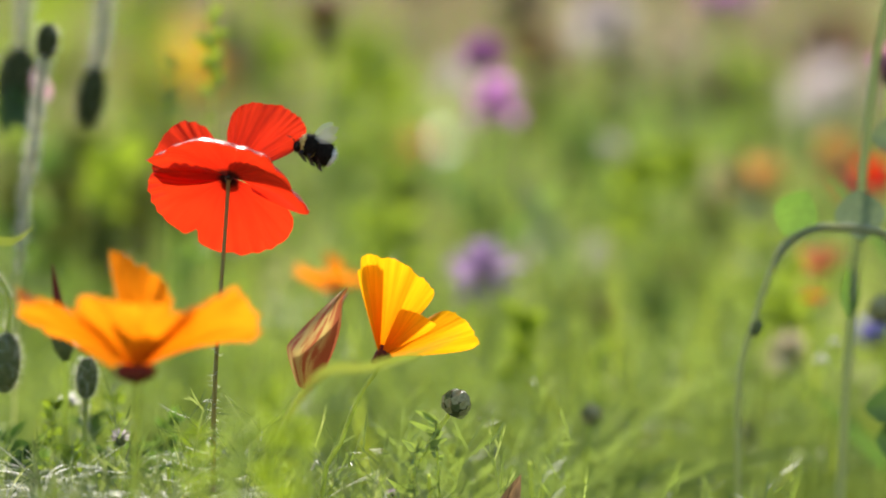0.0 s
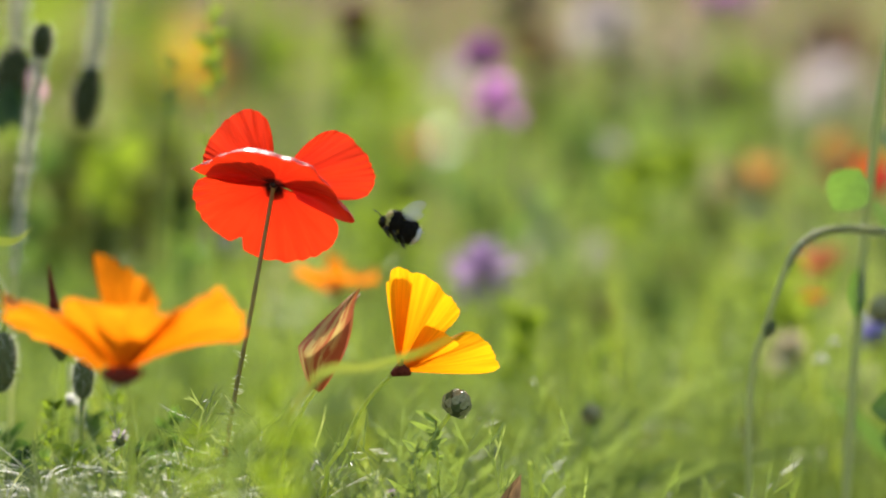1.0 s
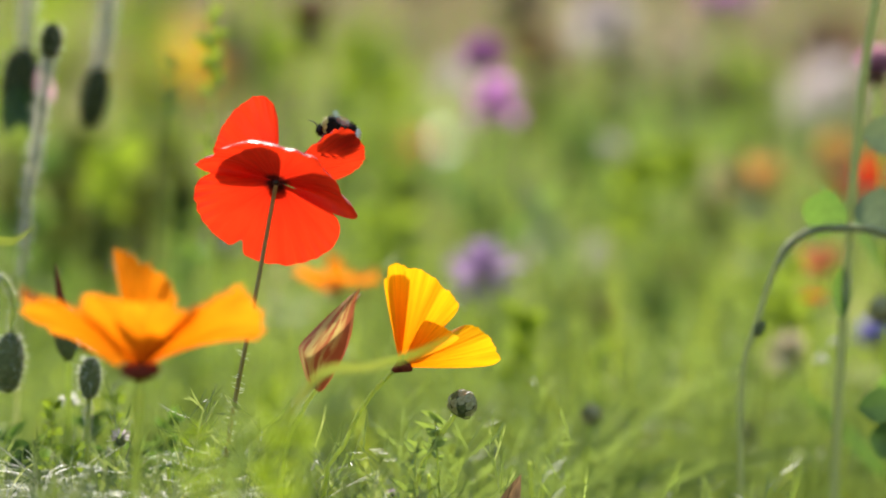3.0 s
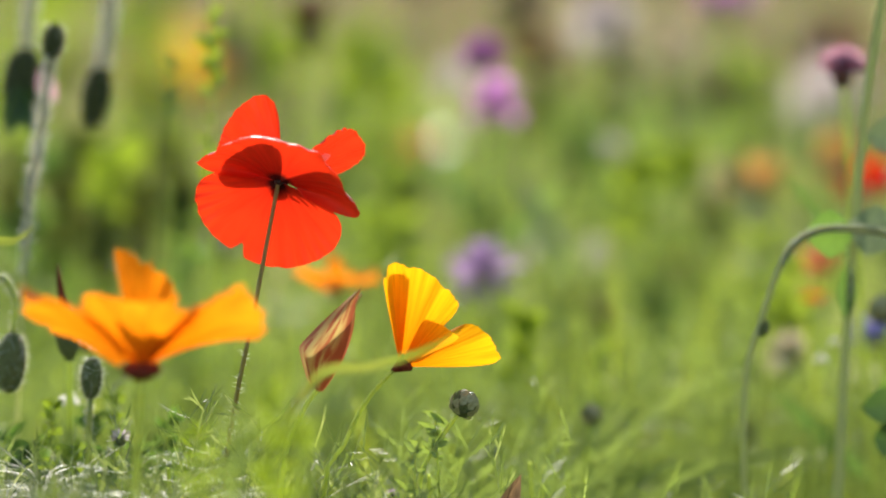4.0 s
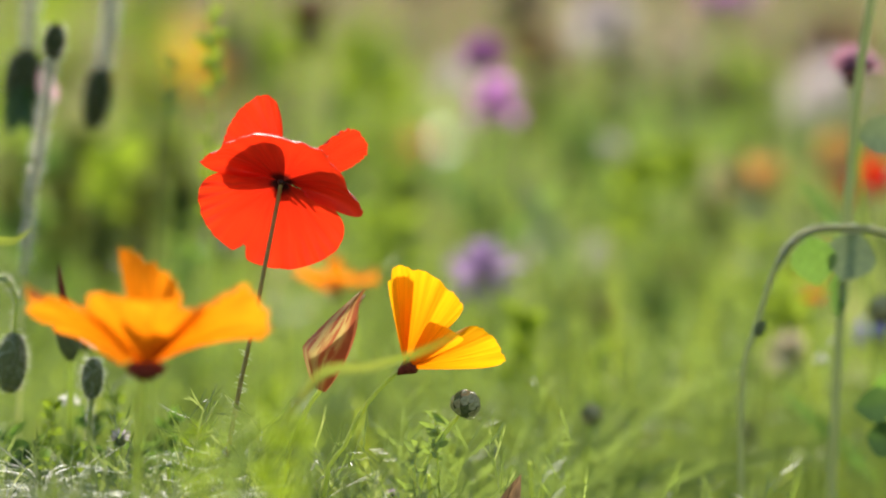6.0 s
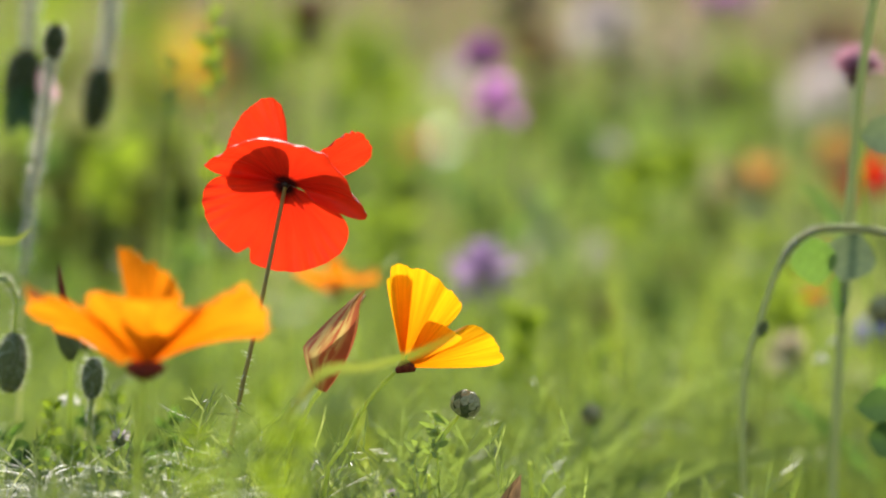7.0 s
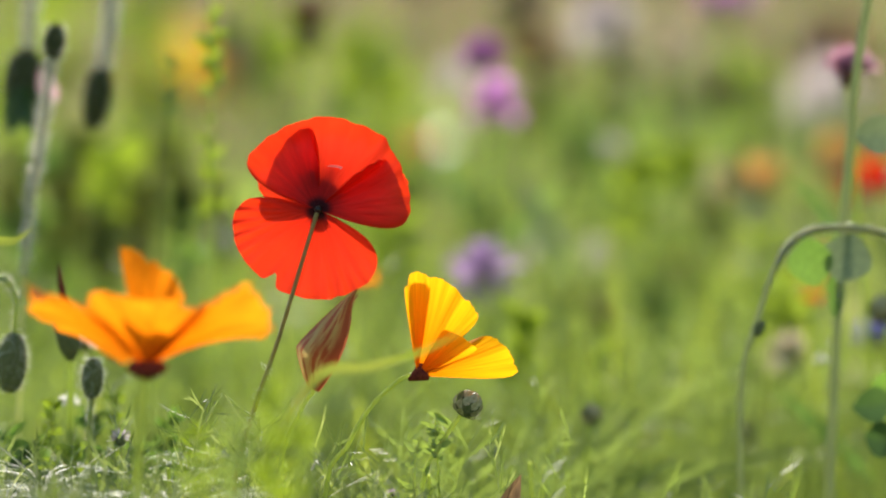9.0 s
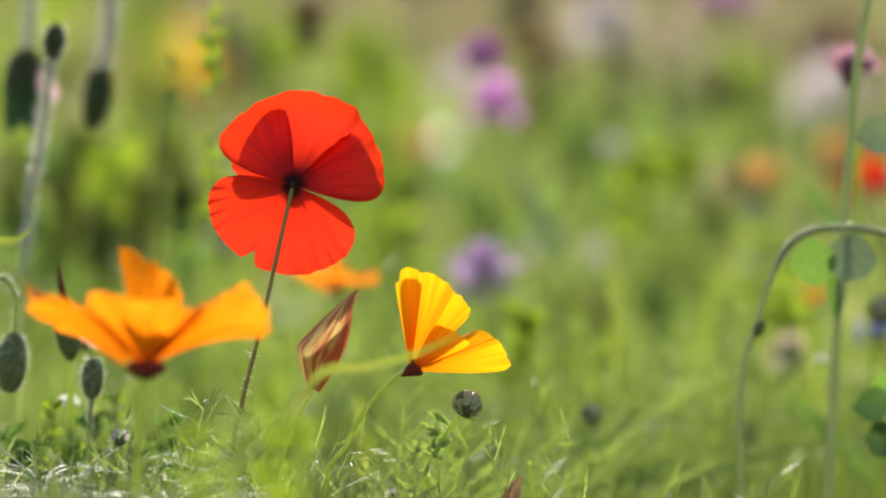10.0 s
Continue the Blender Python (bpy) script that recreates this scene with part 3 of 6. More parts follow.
INNER_R = petal_sheet(0.0392, 73.5, -23.7, -16.7, 0.0007, (7, 13), 0.466, None, 0.0, 6, 18, 90, 0.010, curl=0.8, crinkle=0.0008, skew=0.156)
upper_petal = piece(poppy_head, "petal", UPPER, RED, pose(0, 0, 0.0008, 0, 0, 72.8), "scarlet outer petal folding in the wind")
lower_petal = piece(poppy_head, "petal", LOWER, RED, pose(0, 0, 0.0004, 0, 0, 250.9), "scarlet outer petal with a notched rim")
left_petal = piece(poppy_head, "petal", INNER_L, RED, pose(0, 0, -0.0006, 0, 0, 128))
right_petal = piece(poppy_head, "petal", INNER_R, RED, pose(0, 0, -0.0004, 0, 0, 13))
_rng = np.random.default_rng(8)
_g = _rng.uniform(0, 6.28, 44)
_n = np.stack([np.cos(_g), np.sin(_g), _rng.uniform(-1.8, -0.8, 44)], 1)
_n /= np.linalg.norm(_n, axis=1)[:, None]
stamens = tagged(put("stamens", *bristles(_n * 0.0024, _n, 0.0055, 0.0003, _rng), CHITIN, poppy_head, "black stamens"), kind="stuff")

# yellow California poppy on a curved stem
YELLOW_LINE = smooth_line([(-0.05, 1.9673, 0.0122), (-0.0533, 1.9786, 0.1747), (-0.0478, 1.988, 0.3083), (-0.0388, 1.9897, 0.3328), (-0.0299, 1.9909, 0.3495), (-0.0187, 1.9917, 0.3613), (-0.0147, 1.9918, 0.3633)], 3)
yellow_poppy = thing("yellow_poppy", (0, 0, 0), "yellow-orange California poppy, half open, on a curved green stem", "flower", "California poppies")
yellow_stem = stem_sections(yellow_poppy, YELLOW_LINE, 0.0010, 0.0008, STEM, 0, 31)
yellow_head = put("receptacle", *lathe([(0.0006, -0.004), (0.0016, -0.002), (0.0034, 0.0015), (0.0040, 0.003), (0.0026, 0.0045)], 14), RIM, yellow_poppy, "dark red rim under the petals")
TO_FACE = Matrix(((1, 0, 0, 0), (0, 0, -1, 0), (0, 1, 0, 0), (0, 0, 0, 1)))
HEAD_TURN = pose(0, 0, 0, 0, 58, 0)
def face_petal(owner, turn, fold, sheet, material, shift=0.0):
    """A petal that stands out from a head upright in the XZ plane, its back towards -Y."""
    m = HEAD_TURN.inverted() @ TO_FACE @ pose(0, 0, shift, 0, 0, turn) @ pose(0, 0, 0, 0, -fold, 0)
    return piece(owner, "petal", sheet, material, m)
face_petal(yellow_head, 71.5, -2, petal_sheet(0.0378, 58, -2, 8, 0.0016, (8, 15), 0.10, None, 0.04, 11, frill=0.014, skew=-0.12, crinkle=0.0006), YELLOW)
face_petal(yellow_head, 93, 9, petal_sheet(0.0382, 18, 6, -4, 0.0006, (4, 8), 0.09, None, 0.05, 13, frill=0.010, skew=0.04), YELLOW, 0.0012)
face_petal(yellow_head, 18, 12, petal_sheet(0.0380, 38, 10, -30, 0.0009, (4, 8), 0.22, None, -0.08, 12, frill=0.014, skew=0.13), YELLOW, 0.0012)
face_petal(yellow_head, 46, 20, petal_sheet(0.0250, 40, 4, -6, 0.0006, (4, 8), 0.10, None, -0.05, 14, frill=0.008, skew=0.12), YELLOW, 0.0020)


# orange California poppy, wide open, nearer than the others
ORANGE_LINE = smooth_line([(-0.1091, 1.7986, 0.0375), (-0.1121, 1.8105, 0.2066), (-0.1111, 1.819, 0.3288), (-0.1091, 1.8216, 0.3655), (-0.1076, 1.8225, 0.3783)], 3)


def open_poppy(name, line, material, label, size=1.0, turn=0.0, lean=(0, 0), group="California poppies"):
    owner = thing(name, (0, 0, 0), label, "flower", group)
    sections = stem_sections(owner, line, 0.0013, 0.0011, STEM, 0, 41)
    head = put("receptacle", *lathe([(0.0014 * size, -0.0034), (0.0034 * size, -0.0026), (0.0064 * size, -0.0012), (0.0082 * size, 0.0014), (0.0050 * size, 0.0035)], 16), RIM, owner, "dark red rim under the petals")
    head.matrix_basis = pose(*line[-1], lean[0], lean[1], 0)
    shapes = [(-4, 0.0505, 118, 34, 6, 0.03, -19, 0.05, 0.20, 1.8), (186, 0.0520, 112, 38, 16, 0.02, 19, 0.0, 0.18, 1.8), (75, 0.0405, 82, 58, 54, 0.02, 0, -0.28, 0.10, 1.0), (274, 0.0385, 168, 44, 48, 0.06, 0, 0.0, 0.30, 1.0)]
    for k, (way, reach, spread, a, b, cross, roll, skew, edge, curl) in enumerate(shapes):
        sheet = petal_sheet(reach * size, spread, a, b, 0.0034 * size, (4, 9), edge, None, cross, 50 + k, 16, 64, 0.040, 0.05, skew, curl, crinkle=0.0010 * size)
        piece(head, "petal", sheet, material, pose(0, 0, 0.0005 + 0.0003 * k, 0, 0, way + turn) @ pose(0, 0, 0, roll, 0, 0))
    return owner, sections, head


orange_poppy, orange_stem, orange_head = open_poppy("orange_poppy", ORANGE_LINE, ORANGE, "wide open orange California poppy with curling petals", 0.975, 0, (4, 0))


# ---- bumblebee ----
bee = thing("bumblebee", (0, 0, 0), "black bumblebee with yellow bands and a white tail", "bee")


def fuzz(name, shape, place, size, bands, parent, count, length, seed, label=""):
    """A furry rounded body; its fur takes the band's colour along X."""
    rng = np.random.default_rng(seed)
    bm = bmesh.new()
    bmesh.ops.create_icosphere(bm, subdivisions=3, radius=1.0)
    for v in bm.verts:
        v.co = Vector((v.co.x * size[0], v.co.y * size[1], v.co.z * size[2])) * (1 + 0.04 * noise.noise(v.co * 6))
    for p in bm.faces:
        x = p.calc_center_median().x / size[0]
        p.material_index = next(i for i, (lim, _) in enumerate(bands) if x <= lim)
    spots = [(v.co.copy(), v.normal.copy()) for v in bm.verts]
    ob = part(name, bm, bands[0][1], parent, label)
    for _, mat in bands[1:]:
        ob.data.materials.append(mat)
    ob.matrix_basis = place
    groups = {}
    for _ in range(count):
        co, nn = spots[rng.integers(len(spots))]
        x = co.x / size[0]
        i = next(i for i, (lim, _) in enumerate(bands) if x <= lim)
        groups.setdefault(i, ([], []))
        groups[i][0].append(np.array(co) * 0.98)
        groups[i][1].append(np.array(nn) + np.array((0.5, 0, 0)))
    for i, (a, b) in groups.items():
        tagged(put("fur", *bristles(a, b, length, 0.00014, rng), bands[i][1], ob), kind="stuff")
    return ob


fuzz("thorax", "ball", pose(-0.0015, 0, 0.0006), (0.0044, 0.0045, 0.0046), [(-0.6, YELLOW_FUR), (0.8, BLACK_FUR), (9, YELLOW_FUR)], bee, 420, 0.0013, 1)
fuzz("abdomen", "ball", pose(0.0048, 0, -0.0008, 0, 8, 0), (0.0054, 0.0049, 0.0050), [(-0.70, YELLOW_FUR), (0.52, BLACK_FUR), (9, WHITE_FUR)], bee, 620, 0.0012, 2, "black abdomen with a yellow band and white tail")
bee_face = fuzz("head", "ball", pose(-0.0058, 0, -0.0010), (0.0019, 0.0022, 0.0023), [(9, BLACK_FUR)], bee, 90, 0.0008, 3)
for side in (-1, 1):
    put("antenna", *tube([(-0.0014, 0.0006 * side, 0.001), (-0.003, 0.0012 * side, 0.0024), (-0.0056, 0.002 * side, 0.0026)], 0.00016, 0.00012, 5), CHITIN, bee_face)
    put("eye", *lathe(egg(0.0010, 0.0020, 6), 8), CHITIN, bee_face).matrix_basis = pose(-0.0008, 0.0017 * side, -0.0008)
    for k, x in enumerate((-0.0032, -0.0010, 0.0012)):
        knee = (x + (k - 1) * 0.0016, 0.0034 * side, -0.0030)
        foot = (x + 0.0012 + k * 0.0014, 0.0028 * side, -0.0050 - 0.0008 * k)
        put("leg", *tube(smooth_line([(x, 0.002 * side, -0.002), knee, foot, (foot[0] + 0.001, foot[1], foot[2] - 0.0010)], 3), 0.0007, 0.0003, 6), CHITIN, bee)
bee_wings = []
for side in (-1, 1):
    for k, (l, w) in enumerate(((0.0125, 0.0044), (0.0085, 0.0034))):
        v, q, uv = leaf_blade(l, w, 3, 0.03, 10, 4, 0.62)
        wing = put("wing", v, q, WING, bee, "clear veined wing", uv)
        bee_wings.append((wing, side, k))


# ---- buds, pods and leaves round the flowers ----
def rigid_plant(name, foot, label, category, group=""):
    return thing(name, foot, label, category, group)


def rel(points, foot):
    return [tuple(np.array(p) - np.array(foot)) for p in points]


def nodding_bud(name, points, width, height, label, stem_mat=PALE_STEM, hairs=420, thick=0.0011, tilt=0.0, skin=None, down=0.0036):
    """A hairy bud at the end of a stalk; the stalk's last point is the bud's neck."""
    foot = (points[0][0], points[0][1], 0.0)
    owner = rigid_plant(name, foot, label, "flower bud", "poppy buds")
    line = smooth_line(rel(points, foot), 6)
    put("stem", *tube(line, thick * 1.15, thick, 7, 0.05, 3), stem_mat, owner)
    way = Vector(line[-1] - line[-2])
    q = way.to_track_quat("Z", "Y").to_matrix().to_4x4()
    prof = egg(width, height)
    body = put("bud", *lathe(prof, 18, 0.04, 4), skin or BUD, owner, "dark green hairy bud")
    body.matrix_basis = Matrix.Translation(Vector(line[-1]) - way.normalized() * 0.001) @ q @ pose(0, 0, 0, tilt, 0, 0)
    rng = np.random.default_rng(len(name) + int(1e5 * width))
    g, z = rng.uniform(0, 6.28, hairs), rng.uniform(0.06, 0.97, hairs)
    rr = np.interp(z * height, [p[1] for p in prof], [p[0] for p in prof])
    nn = np.stack([np.cos(g), np.sin(g), (z - 0.5)], 1)
    nn /= np.linalg.norm(nn, axis=1)[:, None]
    at = np.stack([rr * np.cos(g), rr * np.sin(g), z * height], 1)
    tagged(put("bristles", *bristles(at[:160 if skin else 300], nn[:160 if skin else 300], 0.0032, 0.00010, rng), HAIR, body, "fine pale bristles"), kind="stuff")
    ks = rng.integers(len(line) // 2, len(line), hairs)
    nn = rng.normal(0, 1, (hairs, 3))
    nn /= np.linalg.norm(nn, axis=1)[:, None]
    tagged(put("bristles", *bristles(line[ks] + rng.uniform(-1, 0, (hairs, 1)) * (line[ks] - line[ks - 1]), nn, down, 0.00012 + 0.1 * max(0.0, down - 0.0036), rng), HAIR, owner, "fine pale bristles"), kind="stuff")
    return owner


bud_low = nodding_bud("nodding_bud", [(-0.1818, 1.8974, 0.016), (-0.1796, 1.9139, 0.2523), (-0.1785, 1.9223, 0.3726), (-0.1753, 1.9241, 0.3984), (-0.1678, 1.9245, 0.4044), (-0.1628, 1.924, 0.3962), (-0.1635, 1.923, 0.3829)],
                      0.0115, 0.0235, "plump hairy green poppy bud nodding on a hooked stalk", STEM)
bud_small = nodding_bud("poppy_bud", [(-0.1457, 2.026, -0.0085), (-0.1453, 2.0428, 0.2322), (-0.1439, 2.0492, 0.324), (-0.143, 2.0508, 0.3464)], 0.0088, 0.0172,
                        "small upright hairy poppy bud on a thin stalk", STEM)
bud_round = nodding_bud("poppy_bud", [(-0.1861, 2.1501, -0.0056), (-0.1838, 2.1705, 0.2861), (-0.1793, 2.1785, 0.4003), (-0.1735, 2.1815, 0.4441), (-0.1686, 2.184, 0.4801)], 0.0095, 0.0160,
                        "small round poppy bud on a tall downy stalk", PALE_STEM, 1000, 0.0006, 0.0, DARK_BUD, 0.0058)
bud_ragged = nodding_bud("nodding_bud", [(-0.2379, 2.298, -0.0174), (-0.2327, 2.318, 0.2681), (-0.2223, 2.3333, 0.4862), (-0.2092, 2.3363, 0.5304), (-0.1937, 2.3365, 0.5329), (-0.1894, 2.3347, 0.507), (-0.1915, 2.3327, 0.479)],
                         0.0205, 0.0330, "large dark drooping poppy bud with a torn husk", PALE_STEM, 1000, 0.0007, 0.0, DARK_BUD, 0.0070)
bud_hang = nodding_bud("nodding_bud", [(-0.2434, 2.2771, -0.0122), (-0.2408, 2.3041, 0.3736), (-0.2254, 2.3153, 0.5331), (-0.1919, 2.3178, 0.5691), (-0.1609, 2.3163, 0.5485), (-0.1516, 2.3139, 0.5126), (-0.1521, 2.3122, 0.4894), (-0.1552, 2.3109, 0.4708)],
                       0.0132, 0.0290, "dark slim poppy bud hanging from a pale downy stalk", PALE_STEM, 1000, 0.0006, 0.0, DARK_BUD, 0.0068)


def torn_husk():
    at = Vector((-0.1804, 2.27, 0.4715)) - Vector(bud_ragged.matrix_basis.translation)
    for k, (turn, tilt) in enumerate(((20, 160), (-50, 120))):
        v, q, uv = leaf_blade(0.016, 0.009, 25, 0.3, 8, 4, 0.5, 0.05, k)
        put("torn_husk", v, q, PINK, bud_ragged, "pale pinkish torn husk", uv).matrix_basis = Matrix.Translation(at) @ pose(0, 0, 0, 0, tilt, turn)

    for k, (turn, tilt) in enumerate(((-30, 150), (35, 172), (10, 196))):
        v, q, uv = leaf_blade(0.024, 0.013, 22, 0.25, 8, 4, 0.5, 0.06, 5 + k)
        put("torn_husk", v, q, DARK_LEAF, bud_ragged, "dark curled husk flap", uv).matrix_basis = Matrix.Translation(Vector((-0.1932, 2.32, 0.4633)) - Vector(bud_ragged.matrix_basis.translation)) @ pose(0, 0, 0, 0, tilt, turn)


torn_husk()


def seed_pod():
    foot = (-0.1561, 2.0661, -0.0077)
    foot = (foot[0], foot[1], 0.0)
    owner = rigid_plant("seed_pod", foot, "dark seed pod with a red-brown beak on a yellow-green stalk", "seed pod")
    line = smooth_line(rel([foot, (-0.1561, 2.0825, 0.2261), (-0.1542, 2.0916, 0.357)], foot), 5)
    put("stem", *tube(line, 0.0018, 0.0016, 7), STEM, owner)
    body = put("pod", *lathe([(0.001, 0), (0.0042, 0.005), (0.0052, 0.012), (0.0046, 0.018), (0.003, 0.022)], 14, 0.05), BUD, owner)
    body.matrix_basis = Matrix.Translation(line[-1]) @ pose(0, 0, 0, 0, -7, 0)
    beak = put("beak", *lathe([(0.0026, 0.0215), (0.0018, 0.026), (0.0012, 0.033), (0.0003, 0.041)], 10, 0.08), RIM, owner, "red-brown beak")
    beak.matrix_basis = body.matrix_basis.copy()
    return owner


pod_beaked = seed_pod()


def husk_leaf():
    foot = (-0.0694, 1.9481, 0.0242)
    foot = (foot[0], foot[1], 0.0)
    owner = rigid_plant("dry_petal_husk", foot, "pointed red-brown striped husk folded on a thin stalk", "flower husk")
    line = smooth_line(rel([foot, (-0.0672, 1.9635, 0.2446), (-0.0616, 1.9692, 0.3261), (-0.0539, 1.9707, 0.3482), (-0.0482, 1.9713, 0.357)], foot), 5)
    put("stem", *tube(line, 0.0011, 0.0009, 6), STEM, owner)
    tip = Vector(rel([(-0.03, 1.9741, 0.3958)], foot)[0]) - Vector(line[-1])
    for k, (wide, back, lift, turn) in enumerate(((0.0135, 0.0040, 0.0, -14), (0.0105, 0.0046, 0.0016, 12))):
        verts, uvs, faces = [], [], []
        long = tip.length * (1.02 - 0.06 * k)
        for i in range(19):
            u = i / 18
            out = wide * min(1.0, (u / 0.30 + 0.12) ** 0.7) * (1.0 if u < 0.3 else ((1 - u) / 0.7) ** 0.85)
            for j in range(11):
                c = j / 10
                x = -out + (out + back * math.sin(math.pi * min(1, 0.15 + u)) ** 0.8) * c
                verts.append((x, lift - 0.006 * math.sin(math.pi * c) * math.sin(math.pi * (0.1 + 0.85 * u)) + 0.0006 * math.sin(9 * u + 5 * c), u * long))
                uvs.append((c, u))
        for i in range(18):
            for j in range(10):
                n = i * 11 + j
                faces.append((n, n + 1, n + 12, n + 11))
        blade = put("husk", verts, faces, HUSK, owner, "", uvs)
        blade.matrix_basis = Matrix.Translation(Vector(line[-1])) @ pose(0, 0, 0, 0, math.degrees(math.atan2(tip.x, tip.z)) - 1 + 2 * k, turn)
    return owner


husk = husk_leaf()


def scaly_bud(name, points, width, label, leaflets=7, seed=0, mat=BUD):
    """A round bud wrapped in overlapping scales, on a leafy stalk."""
    rng = np.random.default_rng(seed)
    foot = (points[0][0], points[0][1], 0.0)
    owner = rigid_plant(name, foot, label, "flower bud")
    line = smooth_line(rel(points, foot), 6)
    put("stem", *tube(line, 0.0012, 0.0009, 7), STEM, owner)
    body = put("bud", *lathe(egg(width, width * 1.02, 10, 0.8), 18), mat, owner)
    way = Vector(line[-1] - line[-2])
    body.matrix_basis = Matrix.Translation(line[-1]) @ way.to_track_quat("Z", "Y").to_matrix().to_4x4()
    for ring in range(5):
        for k in range(9):
            g = 2 * math.pi * (k + 0.5 * (ring % 2)) / 9
            a = math.pi * (0.16 + 0.15 * ring)
            v, q, uv = leaf_blade(width * 0.46, width * 0.38, 12, -0.25, 5, 4, 0.4)
            s = put("scale", v, q, SCALE if (k + ring) % 5 else BUD, body, "", uv)
            s.matrix_basis = Matrix.Translation((0, 0, width * 0.5)) @ pose(0, 0, 0, 0, 0, math.degrees(g)) @ pose(0, 0, 0, 0, 180 - math.degrees(a), 0) @ Matrix.Translation((0, 0, width * 0.515)) @ pose(0, 0, 0, 0, -80, 0) @ pose(0, 0, 0, 0, 0, 90)
    for k in range(leaflets):
        i = int(len(line) * (0.5 + 0.45 * k / leaflets))
        v, q, uv = leaf_blade(rng.uniform(0.008, 0.013), 0.0028, 15, 0.2, 6, 2)
        put("leaf", v, q, FERN, owner, "", uv).matrix_basis = Matrix.Translation(line[i]) @ pose(0, 0, 0, rng.uniform(-30, 30), rng.choice([-1, 1]) * rng.uniform(35, 75), rng.uniform(-60, 60))
    return owner


bud_scaly = scaly_bud("cornflower_bud", [(-0.021, 1.967, 0.0077), (-0.0199, 1.9818, 0.2192), (-0.0098, 1.9883, 0.3127), (-0.002, 1.9897, 0.3328), (0.006, 1.9906, 0.345)], 0.0096, "round green-brown scaly bud on a leafy stalk", 9, 5)
bud_faint = scaly_bud("cornflower_bud", [(0.0555, 2.1662, -0.0098), (0.0579, 2.1799, 0.1862), (0.0619, 2.1876, 0.2964), (0.0641, 2.1893, 0.3204)], 0.0078, "slim grey-brown scaly bud on a thin stalk", 5, 6, BROWN)


def brown_tip():
    foot = (0.0192, 1.967, 0.0077)
    foot = (foot[0], foot[1], 0.0)
    owner = rigid_plant("withered_husk", foot, "withered brown pointed husk on a stalk", "flower husk")
    line = smooth_line(rel([foot, (0.0196, 1.9818, 0.2192), (0.0214, 1.9875, 0.3016)], foot), 5)
    put("stem", *tube(line, 0.0012, 0.001, 6), STEM, owner)
    v, q, uv = leaf_blade(0.0225, 0.010, 35, 0.1, 10, 6, 0.35, 0.03, 2)
    put("husk", v, q, WITHERED, owner, "", uv).matrix_basis = Matrix.Translation(line[-1]) @ pose(0, 0, 0, 0, 24, 15)


brown_tip()


# arching twig and tall stalk beside it
def arching_twig():
    foot = (0.1268, 2.0875, 0.0106)
    foot = (foot[0], foot[1], 0.0)
    owner = rigid_plant("arching_twig", foot, "thin grey-green twig arching over with a knotted joint", "plant")
    line = smooth_line(rel([foot, (0.1263, 2.1023, 0.223), (0.1244, 2.1102, 0.3363), (0.1315, 2.1127, 0.3717), (0.1415, 2.1146, 0.3988), (0.1528, 2.1153, 0.409), (0.167, 2.1154, 0.4108), (0.1859, 2.1152, 0.408), (0.2049, 2.1144, 0.3953)], foot), 6)
    bow = int(0.56 * len(line))
    put("stem", *tube(line[:bow + 1], 0.0013, 0.0015, 8, 0.1), TWIG, owner)
    put("arch", *tube(line[bow:], 0.0015, 0.0017, 8, 0.1), PALE_STEM, owner, "pale downy arching end")
    rng = np.random.default_rng(61)
    ks = rng.integers(len(line) // 2, len(line) - 1, 2400)
    nn = rng.normal(0, 1, (2400, 3))
    nn /= np.linalg.norm(nn, axis=1)[:, None]
    spots = line[ks] + rng.uniform(-1, 0, (2400, 1)) * (line[ks] - line[ks - 1])
    tagged(put("bristles", *bristles(spots, nn, 0.0026, 0.00020, rng), HAIR, owner, "fine pale down"), kind="stuff")
    knot = put("joint", *lathe(egg(0.0046, 0.0075, 8), 10, 0.1), BUD, owner)
    knot.matrix_basis = Matrix.Translation(Vector(rel([(0.1308, 2.1123, 0.3655)], foot)[0])) @ pose(0, 0, 0, 0, 25, 0)
    return owner, foot


twig, TWIG_FOOT = arching_twig()
v, q, uv = leaf_blade(0.021, 0.020, 12, 0.1, 12, 8, 0.5)
v = v * np.array((1, 1, -1))
round_leaf = tagged(put("hanging_leaf", v, q, ROUND_LEAF, None, "", uv), "round translucent green leaf hanging on a twig", "leaf", "round leaves")
v, q, uv = leaf_blade(0.022, 0.023, 18, 0.15, 12, 8, 0.5)
v = v * np.array((1, 1, -1))
grey_leaf = tagged(put("hanging_leaf", v, q, GREY_LEAF, None, "", uv), "round leaf hanging beside a brighter one, its shadow side coloured grey-green", "leaf", "round leaves")


